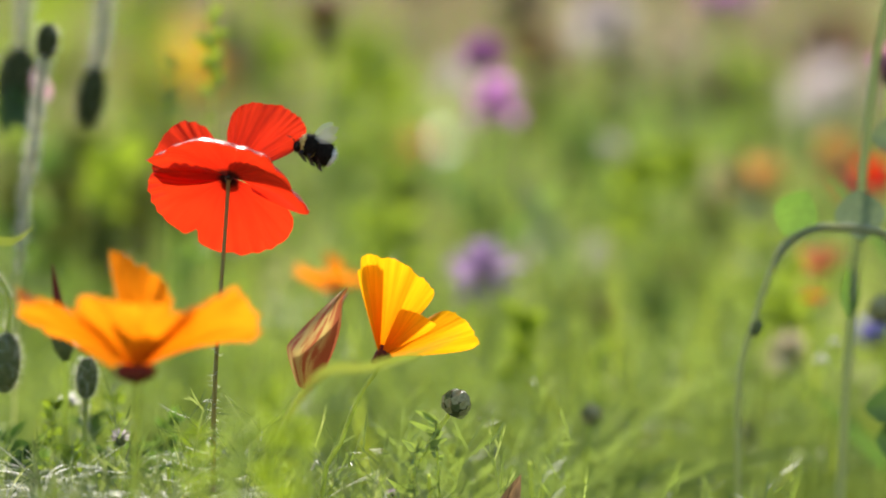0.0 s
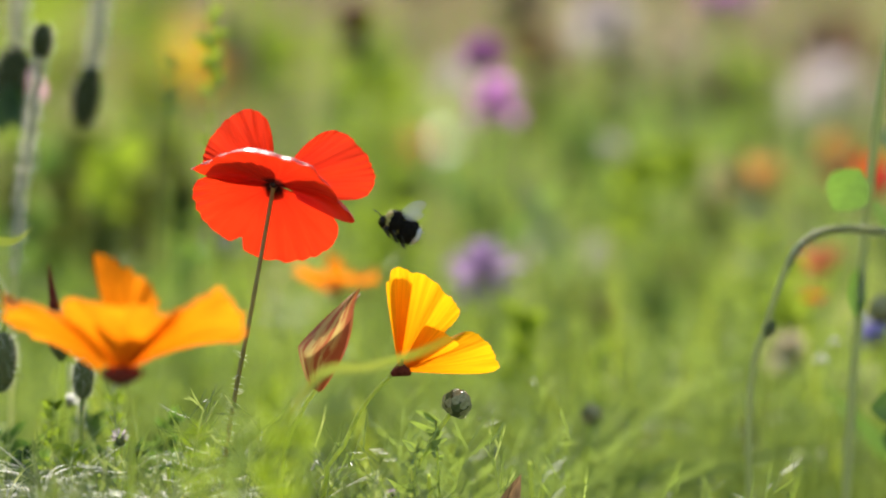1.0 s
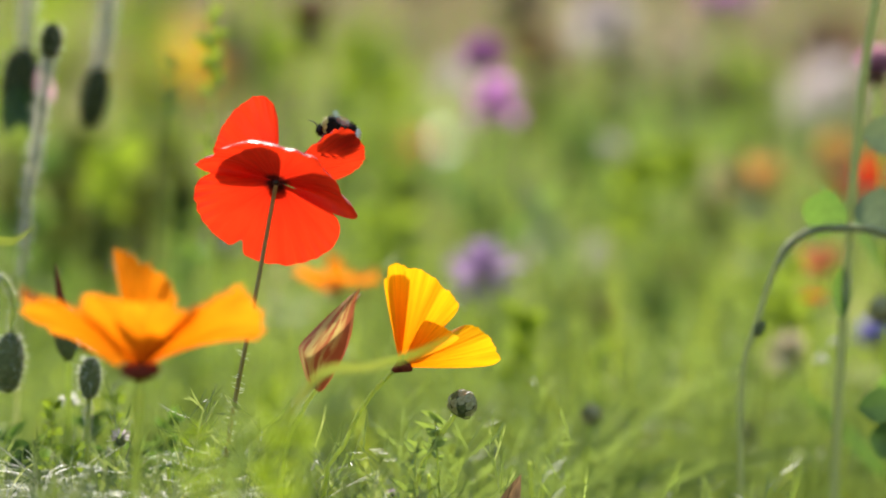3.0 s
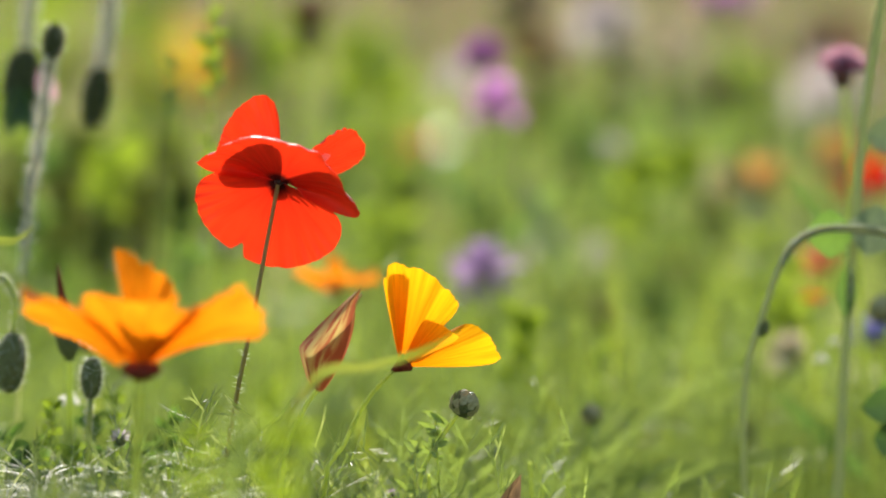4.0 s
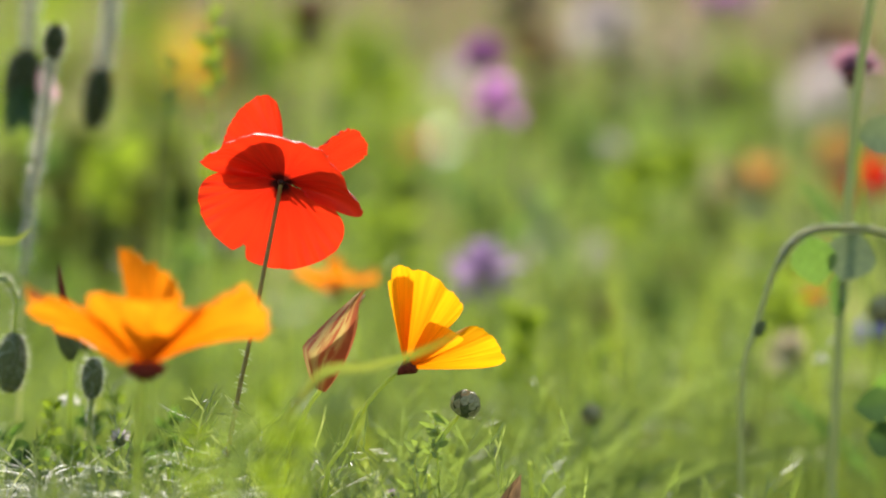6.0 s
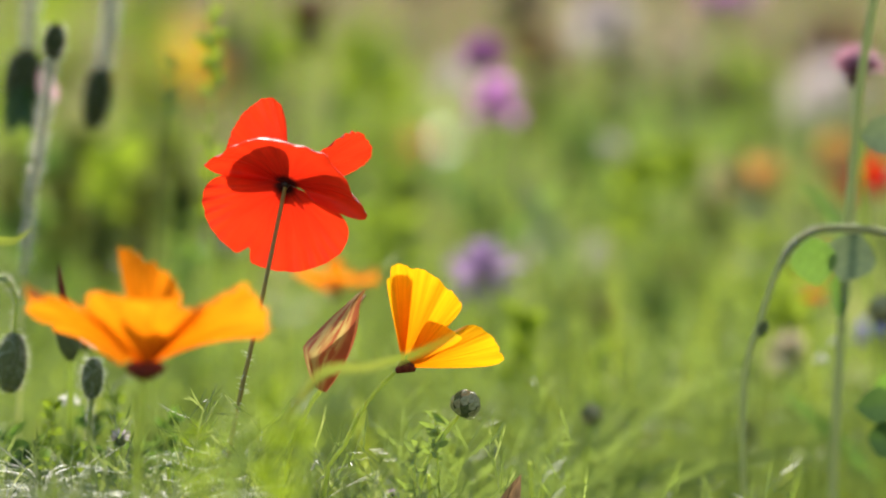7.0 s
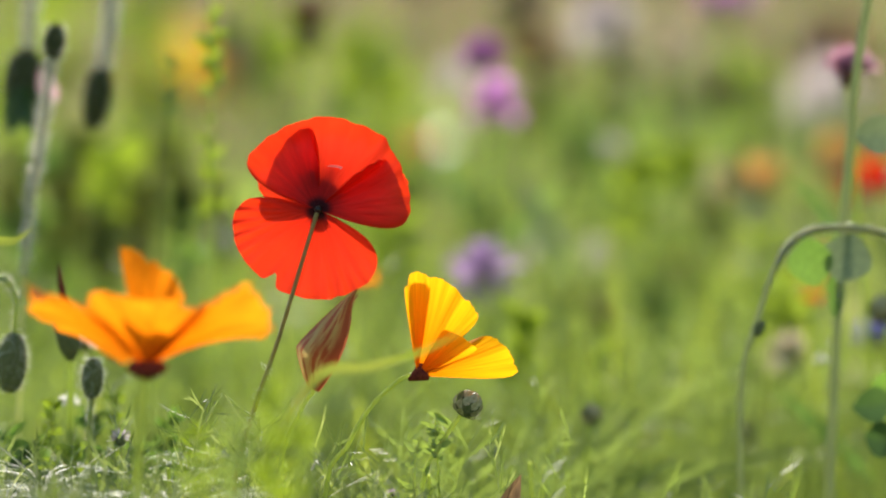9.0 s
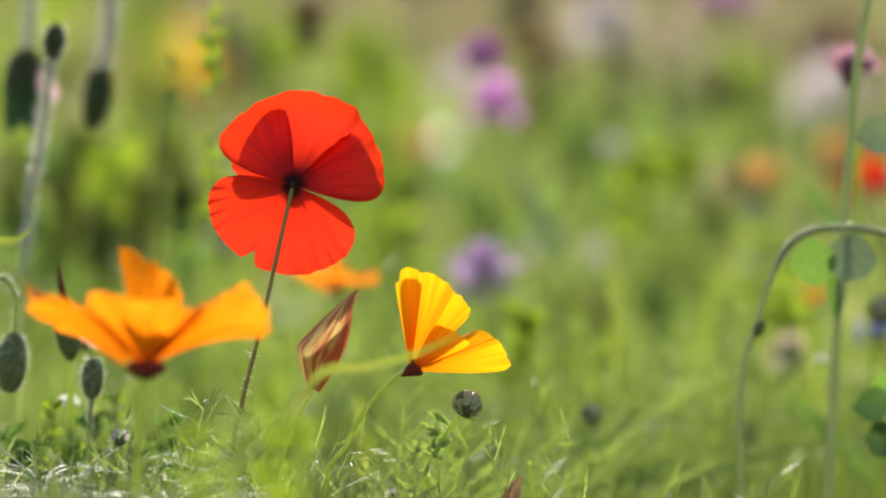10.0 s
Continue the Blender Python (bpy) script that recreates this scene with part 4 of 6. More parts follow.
def tall_stalk():
    foot = (0.1627, 2.117, 0.003)
    foot = (foot[0], foot[1], 0.0)
    owner = rigid_plant("tall_stalk", foot, "tall slim green stalk with round leaves", "plant")
    line = smooth_line(rel([foot, (0.1627, 2.1304, 0.1944), (0.1655, 2.1388, 0.3141), (0.1703, 2.1448, 0.4003), (0.1761, 2.1496, 0.4697), (0.1826, 2.1526, 0.5128), (0.1874, 2.1548, 0.5439)], foot), 6)
    put("stem", *tube(line, 0.0024, 0.0018, 8, 0.06), TWIG, owner)
    for (p, tilt, turn, size, slim, skin) in (((0.1679, 2.1443, 0.3931), 190, 25, 1.2, 0.45, ROUND_LEAF),
                                              ((0.1742, 2.1401, 0.3328), 84, 30, 1.0, 0.9, DARK_LEAF), ((0.1839, 2.1703, 0.3351), 70, 10, 0.9, 1.0, ROUND_LEAF), ((0.1795, 2.1392, 0.3201), 92, -20, 0.9, 1.0, DARK_LEAF), ((0.1751, 2.1481, 0.4481), 88, 15, 1.1, 0.9, GREY_LEAF)):
        lv, lq, luv = leaf_blade(0.019 * size, 0.019 * size * slim, 20, 0.25, 10, 6, 0.5)
        put("leaf", lv, lq, skin, owner, "", luv).matrix_basis = Matrix.Translation(Vector(rel([p], foot)[0])) @ pose(0, 0, 0, 0, tilt, turn)
    return owner


stalk = tall_stalk()


scaly_bud("faded_bud", [(0.1999, 2.2155, -0.0225), (0.1994, 2.2312, 0.2029), (0.1984, 2.241, 0.3432), (0.1968, 2.2422, 0.3602)], 0.0110, "dark purple-brown scaly bud on a stalk", 4, 8, BROWN)


# ---- flowers further back ----
def tufted_flower(name, at, width, florets_mat, label, seed=0, cup=BUD, bushy=240, up=0.35, category="flower", group="tufted flowers", low=-0.2):
    """A knapweed-like head: scaly cup and a tuft of narrow florets, on a stalk with a few leaves."""
    rng = np.random.default_rng(seed)
    foot = (at[0] + rng.uniform(-0.03, 0.03), at[1], 0.0)
    owner = rigid_plant(name, foot, label, category, group)
    top = np.array(at) - np.array(foot)
    line = smooth_line([(0, 0, 0), tuple(top * (0.4, 0.4, 0.5)), tuple(top)], 5)
    put("stem", *tube(line, min(0.0018, 0.08 * width), min(0.0013, 0.06 * width), 6), STEM, owner)
    put("cup", *lathe(egg(width * (0.42 if low > -0.5 else 0.15), width * 0.52, 8), 12, 0.08), cup, owner, "scaly cup").matrix_basis = Matrix.Translation(top - np.array((0, 0, width * 0.3)))
    geos = []
    for k in range(bushy):
        g, e = rng.uniform(0, 6.28), rng.uniform(low, 1.4)
        d = np.array((math.cos(g) * math.cos(e), math.sin(g) * math.cos(e), math.sin(e) + up))
        d /= np.linalg.norm(d)
        l = width * 0.5 * rng.uniform(0.75, 1.1)
        root = top + d * width * 0.08
        s = np.linspace(0, 1, 4)[:, None]
        pts = root + s * d * l + s * s * np.array((0, 0, -0.15)) * l
        a = np.cross(d, rng.normal(0, 1, 3))
        a /= np.linalg.norm(a)
        geos.append(strip(pts, width * 0.10 * np.array((0.4, 0.7, 1.1, 0.5)), a))
    put("floret_tuft", *joined(*geos), florets_mat, owner, "tuft of narrow florets")
    for k in range(4 if width > 0.016 else 0):
        i = 2 + 2 * k
        lv, lq, luv = leaf_blade(0.06, 0.009, 15, 0.35, 6, 2)
        put("leaf", lv, lq, ROUND_LEAF, owner, "", luv).matrix_basis = Matrix.Translation(line[min(i, len(line) - 1)]) @ pose(0, 0, 0, 0, rng.uniform(20, 50), rng.uniform(0, 360))
    return owner


tufted_flower("thistle_flower", (0.0287, 2.7989, 0.436), 0.029, MAGENTA, "magenta-pink tufted thistle flower", 1, MAGENTA, 110, up=0.5, low=-1.2)
tufted_flower("thistle_flower", (0.0209, 2.7506, 0.4632), 0.022, DEEP_PURPLE, "darker purple tufted thistle flower", 2, DEEP_PURPLE, 120, up=0.4, low=-1.0)
tufted_flower("thistle_flower", (0.0112, 3.5997, 0.4195), 0.020, MAGENTA, "small magenta thistle flower", 3)
tufted_flower("thistle_flower", (0.0211, 2.5431, 0.3616), 0.034, VIOLET, "pale purple cornflower with spread florets", 4, DEEP_PURPLE, 44, up=0.1, low=-1.0)
tufted_flower("thistle_flower", (0.1961, 3.5034, 0.4757), 0.036, MAGENTA, "magenta-pink tufted thistle flower", 5)
tufted_flower("thistle_flower", (0.1157, 3.6023, 0.4576), 0.044, WHITE, "pale whitish tufted flower head", 6, up=0.9, bushy=120)
tufted_flower("daisy_flower", (0.1008, 2.9967, 0.3985), 0.018, MAUVE, "small pale daisy in the grass", 7, PURPLE, up=0.2, bushy=40)
tufted_flower("daisy_flower", (0.055, 2.7932, 0.355), 0.015, WHITE, "small white daisy in the grass", 8, STEM, up=0.2, bushy=60)
tufted_flower("daisy_flower", (-0.1259, 2.8931, 0.3506), 0.022, WHITE, "small white daisy in the grass", 18, STEM, up=0.2, bushy=50)
tufted_flower("daisy_flower", (-0.189, 2.8936, 0.3577), 0.020, PINK, "pale pinkish flower in the grass", 19, STEM, up=0.2, bushy=50)
tufted_flower("daisy_flower", (0.168, 2.241, 0.3432), 0.0065, WHITE, "tiny white flower beside a stalk", 36, STEM, up=0.2, bushy=40)
tufted_flower("daisy_flower", (0.1737, 2.2416, 0.3512), 0.0055, WHITE, "tiny white flower beside a stalk", 37, STEM, up=0.2, bushy=40)
tufted_flower("cornflower", (0.2154, 2.4908, 0.3308), 0.024, BLUE, "violet-blue cornflower among green leaves", 9, up=0.1)
pink_flower = tufted_flower("clover_flower", (0.1853, 2.3, 0.4697), 0.024, PINK, "pink clover-like flower with a dark red cup", 10, BROWN)
brown_head = tufted_flower("faded_flower", (-0.0737, 2.8014, 0.4728), 0.034, RIM, "dark red-brown faded flower head", 11, BROWN, 170, up=1.6)
tufted_flower("faded_flower", (0.0566, 3.6016, 0.4476), 0.034, BROWN, "brown faded flower head", 12, BROWN, 120)
tufted_flower("faded_flower", (0.1753, 3.292, 0.3202), 0.026, DRY, "brown faded flower head", 13, BROWN, 120)
tufted_flower("faded_flower", (0.0894, 2.7906, 0.3176), 0.020, DRY, "brown faded flower head", 14, BROWN, 90)


tufted_flower("daisy_flower", (-0.1561, 2.1918, 0.3561), 0.014, WHITE, "small pinkish white flower among buds", 31, up=0.0, bushy=60)
tufted_flower("daisy_flower", (-0.1566, 2.1104, 0.3382), 0.009, WHITE, "tiny whitish flower in the grass", 32, up=0.0, bushy=40)
tufted_flower("daisy_flower", (-0.1298, 2.0297, 0.3312), 0.010, MAUVE, "tiny pale lilac flower in the grass", 33, up=0.2, bushy=30)
tufted_flower("daisy_flower", (-0.0207, 2.048, 0.3065), 0.005, PURPLE, "tiny violet flower in the grass", 34, up=0.2, bushy=30)


def meadow_poppy(at, material, label, size, turn, lean, seed=0):
    foot = (at[0] - 0.01, at[1], 0.0)
    line = smooth_line([foot, (at[0] - 0.008, at[1], at[2] * 0.5), at], 3)
    return open_poppy("orange_poppy" if material != RED else "red_poppy", line, material, label, size, turn, lean, "poppies further back")


meadow_poppy((-0.051, 2.3727, 0.3625), ORANGE, "orange California poppy among the grass", 0.42, 20, (10, 8))
meadow_poppy((-0.2155, 4.3, 0.3821), BRIGHT_YELLOW, "yellow California poppy among tall stalks", 1.3, 20, (52, 10))
meadow_poppy((0.1817, 2.95, 0.3804), PEACH, "peach-orange poppy deep in the meadow", 0.42, 10, (60, 0))
meadow_poppy((0.2306, 3.0, 0.391), PEACH, "dull orange-yellow poppy deep in the meadow", 0.40, 50, (60, 0))
meadow_poppy((0.2341, 2.8, 0.3875), RED, "small red poppy deep in the meadow", 0.42, 15, (60, 0))
meadow_poppy((0.1909, 2.5927, 0.3545), SALMON, "dull salmon-orange poppy in the meadow", 0.36, 70, (40, 0))
meadow_poppy((0.1794, 2.4422, 0.3535), RED, "tiny half-open red poppy", 0.11, 0, (0, 0))
meadow_poppy((-0.0181, 3.3, 0.3824), SALMON, "dull orange California poppy deep in the meadow", 0.30, 0, (60, 0))


def leafy_herb(at, width, height, label, count=26, seed=0, material=None, leaf=0.03, group="leafy herbs", stalk=0.002):
    """A stalk set with many small leaves, its top at the given place."""
    rng = np.random.default_rng(seed)
    foot = (at[0] + rng.uniform(-0.02, 0.02), at[1], 0.0)
    owner = rigid_plant("leafy_herb", foot, label, "plant", group)
    top = np.array(at) - np.array(foot)
    line = smooth_line([(0, 0, 0), tuple(top * (0.3, 0.3, 0.5)), tuple(top)], 8)
    put("stem", *tube(line, stalk, stalk * 0.5, 6), STEM, owner)
    lv, lq, luv = leaf_blade(leaf, leaf * 0.42, 18, 0.3, 6, 2)
    first = None
    for k in range(count):
        z = top[2] - height * rng.random() ** 1.2
        p = np.array([np.interp(z, line[:, 2], line[:, c]) for c in range(3)])
        m = Matrix.Translation(p) @ pose(0, 0, 0, 0, 0, rng.uniform(0, 360)) @ pose(0, 0, 0, 0, rng.uniform(25, 95), 0) @ Matrix.Scale(rng.uniform(0.6, 1.0) * width / (2 * leaf), 4)
        if first is None:
            ob = first = put("leaf", lv, lq, material or SOFT_LIME, owner, "", luv)
        else:
            ob = new("leaf", first.data)
            ob.parent = owner
        ob.matrix_basis = m
    return owner


leafy_herb((-0.1052, 2.3027, 0.5076), 0.020, 0.105, "tall yellow-green leafy spire", 60, 1, LIME, 0.03, "leafy herbs", 0.0011)
leafy_herb((-0.1206, 2.2804, 0.4762), 0.014, 0.028, "slim dark green leafy spike", 18, 2, DARK_LEAF, 0.03, "leafy herbs", 0.0006)
leafy_herb((-0.1871, 2.9968, 0.3995), 0.065, 0.06, "bright green leafy herb", 22, 3, LIME)
leafy_herb((-0.0299, 2.8444, 0.3705), 0.055, 0.05, "bright lime leafy herb", 24, 4, LIME)
leafy_herb((-0.0309, 3.2962, 0.3808), 0.060, 0.06, "bright green leafy herb", 30, 5)
leafy_herb((-0.0578, 3.602, 0.4536), 0.080, 0.10, "bright green leafy herb", 34, 6, LIME)
leafy_herb((0.1335, 3.0966, 0.3928), 0.075, 0.09, "broad bright green leafy herb", 26, 7, SOFT_LIME)
leafy_herb((0.1091, 2.9953, 0.3778), 0.065, 0.08, "broad bright green leafy herb", 22, 8)
leafy_herb((0.1866, 2.742, 0.3401), 0.070, 0.05, "bright lime leafy herb", 30, 9, LIME)
leafy_herb((0.0857, 3.3981, 0.404), 0.060, 0.10, "pale green leafy herb", 30, 10)
leafy_herb((-0.1078, 3.3997, 0.4268), 0.060, 0.10, "olive green leafy herb", 16, 11, GRASS)
leafy_herb((-0.0604, 3.2987, 0.4157), 0.045, 0.05, "olive green leafy herb", 14, 12, SOFT_LIME)
leafy_herb((-0.1317, 2.5949, 0.3863), 0.035, 0.08, "slim green leafy spike", 26, 13, ROUND_LEAF)
leafy_herb((-0.2407, 3.1957, 0.377), 0.080, 0.12, "dark green leafy herb", 26, 21, ROUND_LEAF)
leafy_herb((-0.1113, 2.8948, 0.3739), 0.050, 0.10, "olive green leafy herb", 16, 22, SOFT_LIME)
leafy_herb((-0.1721, 2.9944, 0.3644), 0.060, 0.10, "dark green leafy herb", 24, 23, ROUND_LEAF)
leafy_herb((0.1012, 4.1999, 0.4024), 0.080, 0.14, "olive green leafy herb", 18, 24, SOFT_LIME)
leafy_herb((0.2341, 4.6024, 0.4242), 0.080, 0.16, "olive green leafy herb", 18, 25, GRASS)
leafy_herb((0.1439, 2.5896, 0.311), 0.050, 0.05, "olive green leafy herb", 14, 26, SOFT_LIME)
leafy_herb((0.2033, 3.6002, 0.4275), 0.055, 0.16, "olive green leafy herb", 40, 14)
leafy_herb((-0.2343, 2.8939, 0.3609), 0.070, 0.08, "dark green leafy herb", 36, 51, ROUND_LEAF)
leafy_herb((-0.2072, 2.9936, 0.3544), 0.070, 0.08, "dark green leafy herb", 34, 52, ROUND_LEAF)
leafy_herb((-0.3232, 4.0049, 0.4807), 0.11, 0.12, "light green leafy herb", 24, 53, LIME)
leafy_herb((-0.2456, 4.2045, 0.4679), 0.11, 0.13, "light green leafy herb", 26, 54, LIME)
leafy_herb((-0.1446, 4.0046, 0.4762), 0.10, 0.12, "light green leafy herb", 24, 55, LIME)
leafy_herb((-0.1792, 2.747, 0.4105), 0.045, 0.035, "bright lime leafy herb", 18, 56, LIME)
leafy_herb((-0.0583, 1.7, 0.3931), 0.0167, 0.0928, "small yellow-green leafy sprig", 64, 15, LIME, 0.012, "near sprigs", 0.0008)
leafy_herb((-0.0484, 1.7, 0.3768), 0.0165, 0.0643, "small yellow-green leafy sprig", 44, 57, LIME, 0.012, "near sprigs", 0.0008)
leafy_herb((-0.0684, 1.7, 0.373), 0.0200, 0.0409, "small yellow-green leafy sprig", 28, 58, FERN, 0.012, "near sprigs", 0.0008)
leafy_herb((-0.0827, 1.7, 0.3683), 0.0186, 0.0464, "small yellow-green leafy sprig", 26, 16, LIME, 0.012, "near sprigs", 0.0008)
leafy_herb((-0.0031, 1.9904, 0.3428), 0.012, 0.03, "pale green feathery sprig", 24, 17, FERN, 0.010, "near sprigs", 0.0008)
leafy_herb((-0.0108, 1.9696, 0.3328), 0.014, 0.03, "pale green feathery sprig", 24, 18, FERN, 0.010, "near sprigs", 0.0008)


tufted_flower("faded_flower", (0.0537, 3.3, 0.4745), 0.035, BROWN, "tall brown faded flower head", 71, BROWN, 130, up=1.2)
tufted_flower("faded_flower", (0.0592, 3.4, 0.4419), 0.0342, RUST, "rust-brown faded flower head", 72, BROWN, 110, up=0.6, low=-1.0)
tufted_flower("faded_flower", (0.1127, 3.3, 0.4377), 0.0221, BROWN, "dark brown faded flower head", 73, BROWN, 120, up=0.6, low=-1.0)
tufted_flower("faded_flower", (0.1845, 3.4, 0.4154), 0.0304, BROWN, "dark brown faded flower head", 74, BROWN, 60, up=0.4, low=-1.0)
tufted_flower("pale_flower", (0.1046, 3.4, 0.4647), 0.0417, MAUVE, "pale mauve tufted flower head", 75, MAUVE, 106, up=0.3, low=-1.0)
tufted_flower("pale_flower", (0.1585, 3.5, 0.4446), 0.0391, CREAM, "cream-coloured faded flower head", 76, MAUVE, 83, up=0.3, low=-1.0)
tufted_flower("pale_flower", (0.0075, 3.2, 0.434), 0.025, MAUVE, "pale mauve flower head beside a thistle", 78, MAUVE, 56, up=0.3, low=-1.0)
tufted_flower("pale_flower", (0.0895, 2.9, 0.3427), 0.0227, MAUVE, "pale mauve flower low in the grass", 79, MAUVE, 56, up=0.3, low=-1.0)
tufted_flower("pale_flower", (0.0624, 3.0, 0.3406), 0.0268, MAUVE, "pale mauve flower low in the grass", 80, MAUVE, 43, up=0.3, low=-1.0)
tufted_flower("pale_flower", (0.1738, 3.2, 0.3696), 0.025, CREAM, "cream-coloured flower beside an orange poppy", 81, MAUVE, 61, up=0.3, low=-1.0)
tufted_flower("pale_flower", (0.1882, 2.75, 0.3055), 0.0338, CREAM, "pale cream flower head low in the meadow", 82, MAUVE, 92, up=0.3, low=-1.0)
tufted_flower("pale_flower", (0.213, 2.6, 0.2955), 0.0232, CREAM, "pale cream flower head low in the meadow", 83, MAUVE, 70, up=0.3, low=-1.0)
tufted_flower("pale_flower", (-0.1878, 2.9, 0.3573), 0.0227, MAUVE, "pale grey-mauve flower low in the grass", 84, MAUVE, 47, up=0.3, low=-1.0)
tufted_flower("pale_flower", (0.2757, 3.6, 0.4074), 0.0603, MAUVE, "broad pale mauve flower head", 85, MAUVE, 34, up=0.3, low=-1.0)
tufted_flower("faded_flower", (0.1582, 3.1, 0.3231), 0.0311, RUST, "rust-brown faded flower head", 86, BROWN, 80, up=0.3, low=-1.0)
tufted_flower("faded_flower", (0.0912, 2.8, 0.3231), 0.0141, BROWN, "slim brown faded flower head", 87, BROWN, 90, up=1.2)
tufted_flower("faded_flower", (0.1826, 2.6, 0.2588), 0.0174, RUST, "rust-brown faded flower head", 88, BROWN, 80, up=0.3, low=-1.0)
tufted_flower("faded_flower", (0.2873, 3.7, 0.4365), 0.0537, RUST, "rust-brown faded flower head", 89, BROWN, 110, up=0.5, low=-1.0)
leafy_herb((-0.0621, 3.2, 0.4625), 0.0286, 0.0429, "bright lime leafy herb", 40, 301, LIME)
leafy_herb((-0.0319, 3.4, 0.4457), 0.0342, 0.0569, "bright lime leafy herb", 34, 302, LIME)
leafy_herb((-0.0596, 2.9, 0.4368), 0.0194, 0.0259, "dark green leafy herb", 30, 303, DARK_LEAF)
leafy_herb((-0.0374, 2.7, 0.3766), 0.0211, 0.0271, "bright lime leafy herb", 40, 304, LIME)
leafy_herb((-0.0282, 3.0, 0.3876), 0.0268, 0.0268, "bright lime leafy herb", 30, 305, LIME)
leafy_herb((0.1121, 2.9, 0.3963), 0.0388, 0.0453, "broad bright green leafy herb", 46, 306, LIME)
leafy_herb((0.1428, 3.0, 0.401), 0.0368, 0.0234, "broad bright green leafy herb", 40, 307, LIME)
leafy_herb((0.2109, 3.4, 0.4381), 0.0304, 0.0531, "bright lime leafy herb", 40, 308, LIME)
leafy_herb((0.1741, 2.75, 0.3642), 0.0276, 0.0491, "bright lime leafy herb", 56, 309, LIME)
leafy_herb((0.1887, 2.65, 0.3382), 0.0237, 0.0355, "bright lime leafy herb", 40, 310, LIME)
leafy_herb((-0.1918, 3.1, 0.3961), 0.0311, 0.0415, "bright lime leafy herb", 50, 311, LIME)
leafy_herb((-0.1555, 3.0, 0.4111), 0.0167, 0.0402, "bright lime leafy herb", 40, 312, LIME)
leafy_herb((-0.2302, 3.2, 0.3911), 0.0429, 0.0571, "dark green leafy herb", 50, 313, ROUND_LEAF)
leafy_herb((-0.1484, 2.8, 0.3859), 0.025, 0.0406, "dark green leafy herb", 50, 314, DARK_LEAF)
leafy_herb((-0.0164, 3.0, 0.3775), 0.0234, 0.0435, "olive green leafy herb", 40, 315, DARK_LEAF)
leafy_herb((0.0653, 2.7, 0.3251), 0.0241, 0.0271, "dark green leafy herb", 36, 316, DARK_LEAF)
leafy_herb((0.1178, 2.8, 0.3294), 0.0344, 0.0406, "dark green leafy herb", 40, 317, ROUND_LEAF)
leafy_herb((0.1529, 2.7, 0.3433), 0.0211, 0.0362, "bright lime leafy herb", 40, 320, LIME)
leafy_herb((0.0255, 3.0, 0.3708), 0.0234, 0.0268, "dark green leafy herb", 30, 321, DARK_LEAF)
leafy_herb((0.0727, 2.35, 0.3384), 0.0157, 0.0315, "bright lime leafy herb", 40, 322, LIME)
leafy_herb((0.0392, 2.4, 0.3501), 0.0295, 0.0321, "bright lime leafy herb", 50, 323, LIME)
leafy_herb((0.1502, 2.5, 0.2968), 0.0251, 0.0419, "dark green leafy herb", 50, 324, DARK_LEAF)


leafy_herb((-0.2018, 2.85, 0.418), 0.035, 0.0414, "dark olive leafy herb", 54, 340, OLIVE)
leafy_herb((-0.1827, 2.8, 0.4016), 0.0344, 0.0406, "dark olive leafy herb", 54, 341, OLIVE)
leafy_herb((-0.1568, 2.9, 0.4092), 0.0356, 0.0421, "dark olive leafy herb", 54, 342, OLIVE)
leafy_herb((-0.2072, 2.75, 0.3919), 0.0338, 0.0399, "dark olive leafy herb", 54, 343, OLIVE)
leafy_herb((-0.1641, 2.75, 0.3888), 0.0338, 0.0399, "dark olive leafy herb", 54, 344, OLIVE)
leafy_herb((-0.1853, 2.7, 0.3827), 0.0301, 0.0392, "dark olive leafy herb", 54, 345, OLIVE)
leafy_herb((-0.1421, 2.8, 0.3922), 0.0312, 0.0406, "dark olive leafy herb", 54, 346, OLIVE)
leafy_herb((-0.2475, 2.9, 0.3995), 0.0356, 0.0421, "dark olive leafy herb", 54, 347, OLIVE)
leafy_herb((-0.1277, 2.9, 0.3833), 0.0291, 0.0421, "dark olive leafy herb", 54, 348, OLIVE)
leafy_herb((0.1596, 3.0, 0.3675), 0.0335, 0.0402, "dark olive leafy herb", 44, 361, OLIVE)
leafy_herb((0.074, 2.8, 0.3294), 0.0312, 0.0375, "dark olive leafy herb", 44, 362, OLIVE)
leafy_herb((0.15, 2.45, 0.2963), 0.0273, 0.0328, "dark olive leafy herb", 44, 364, OLIVE)
leafy_herb((-0.0207, 2.9, 0.3735), 0.0259, 0.0388, "dark olive leafy herb", 44, 365, OLIVE)
leafy_herb((0.0611, 3.3, 0.4267), 0.0295, 0.0442, "dark olive leafy herb", 44, 366, OLIVE)


leafy_herb((-0.1794, 2.08, 0.3276), 0.0186, 0.0348, "low green leafy sprig", 30, 400, ROUND_LEAF, 0.014, "low sprigs among the buds", 0.0008)
leafy_herb((-0.1701, 2.1, 0.3207), 0.0211, 0.0352, "low green leafy sprig", 30, 401, ROUND_LEAF, 0.014, "low sprigs among the buds", 0.0008)
leafy_herb((-0.1591, 2.06, 0.3425), 0.0138, 0.0345, "low yellow-green leafy sprig", 44, 402, LIME, 0.014, "low sprigs among the buds", 0.0008)
leafy_herb((-0.1483, 2.12, 0.3329), 0.0189, 0.0355, "low green leafy sprig", 44, 403, ROUND_LEAF, 0.014, "low sprigs among the buds", 0.0008)
leafy_herb((-0.1363, 2.1, 0.342), 0.0141, 0.0352, "low yellow-green leafy sprig", 44, 404, LIME, 0.014, "low sprigs among the buds", 0.0008)
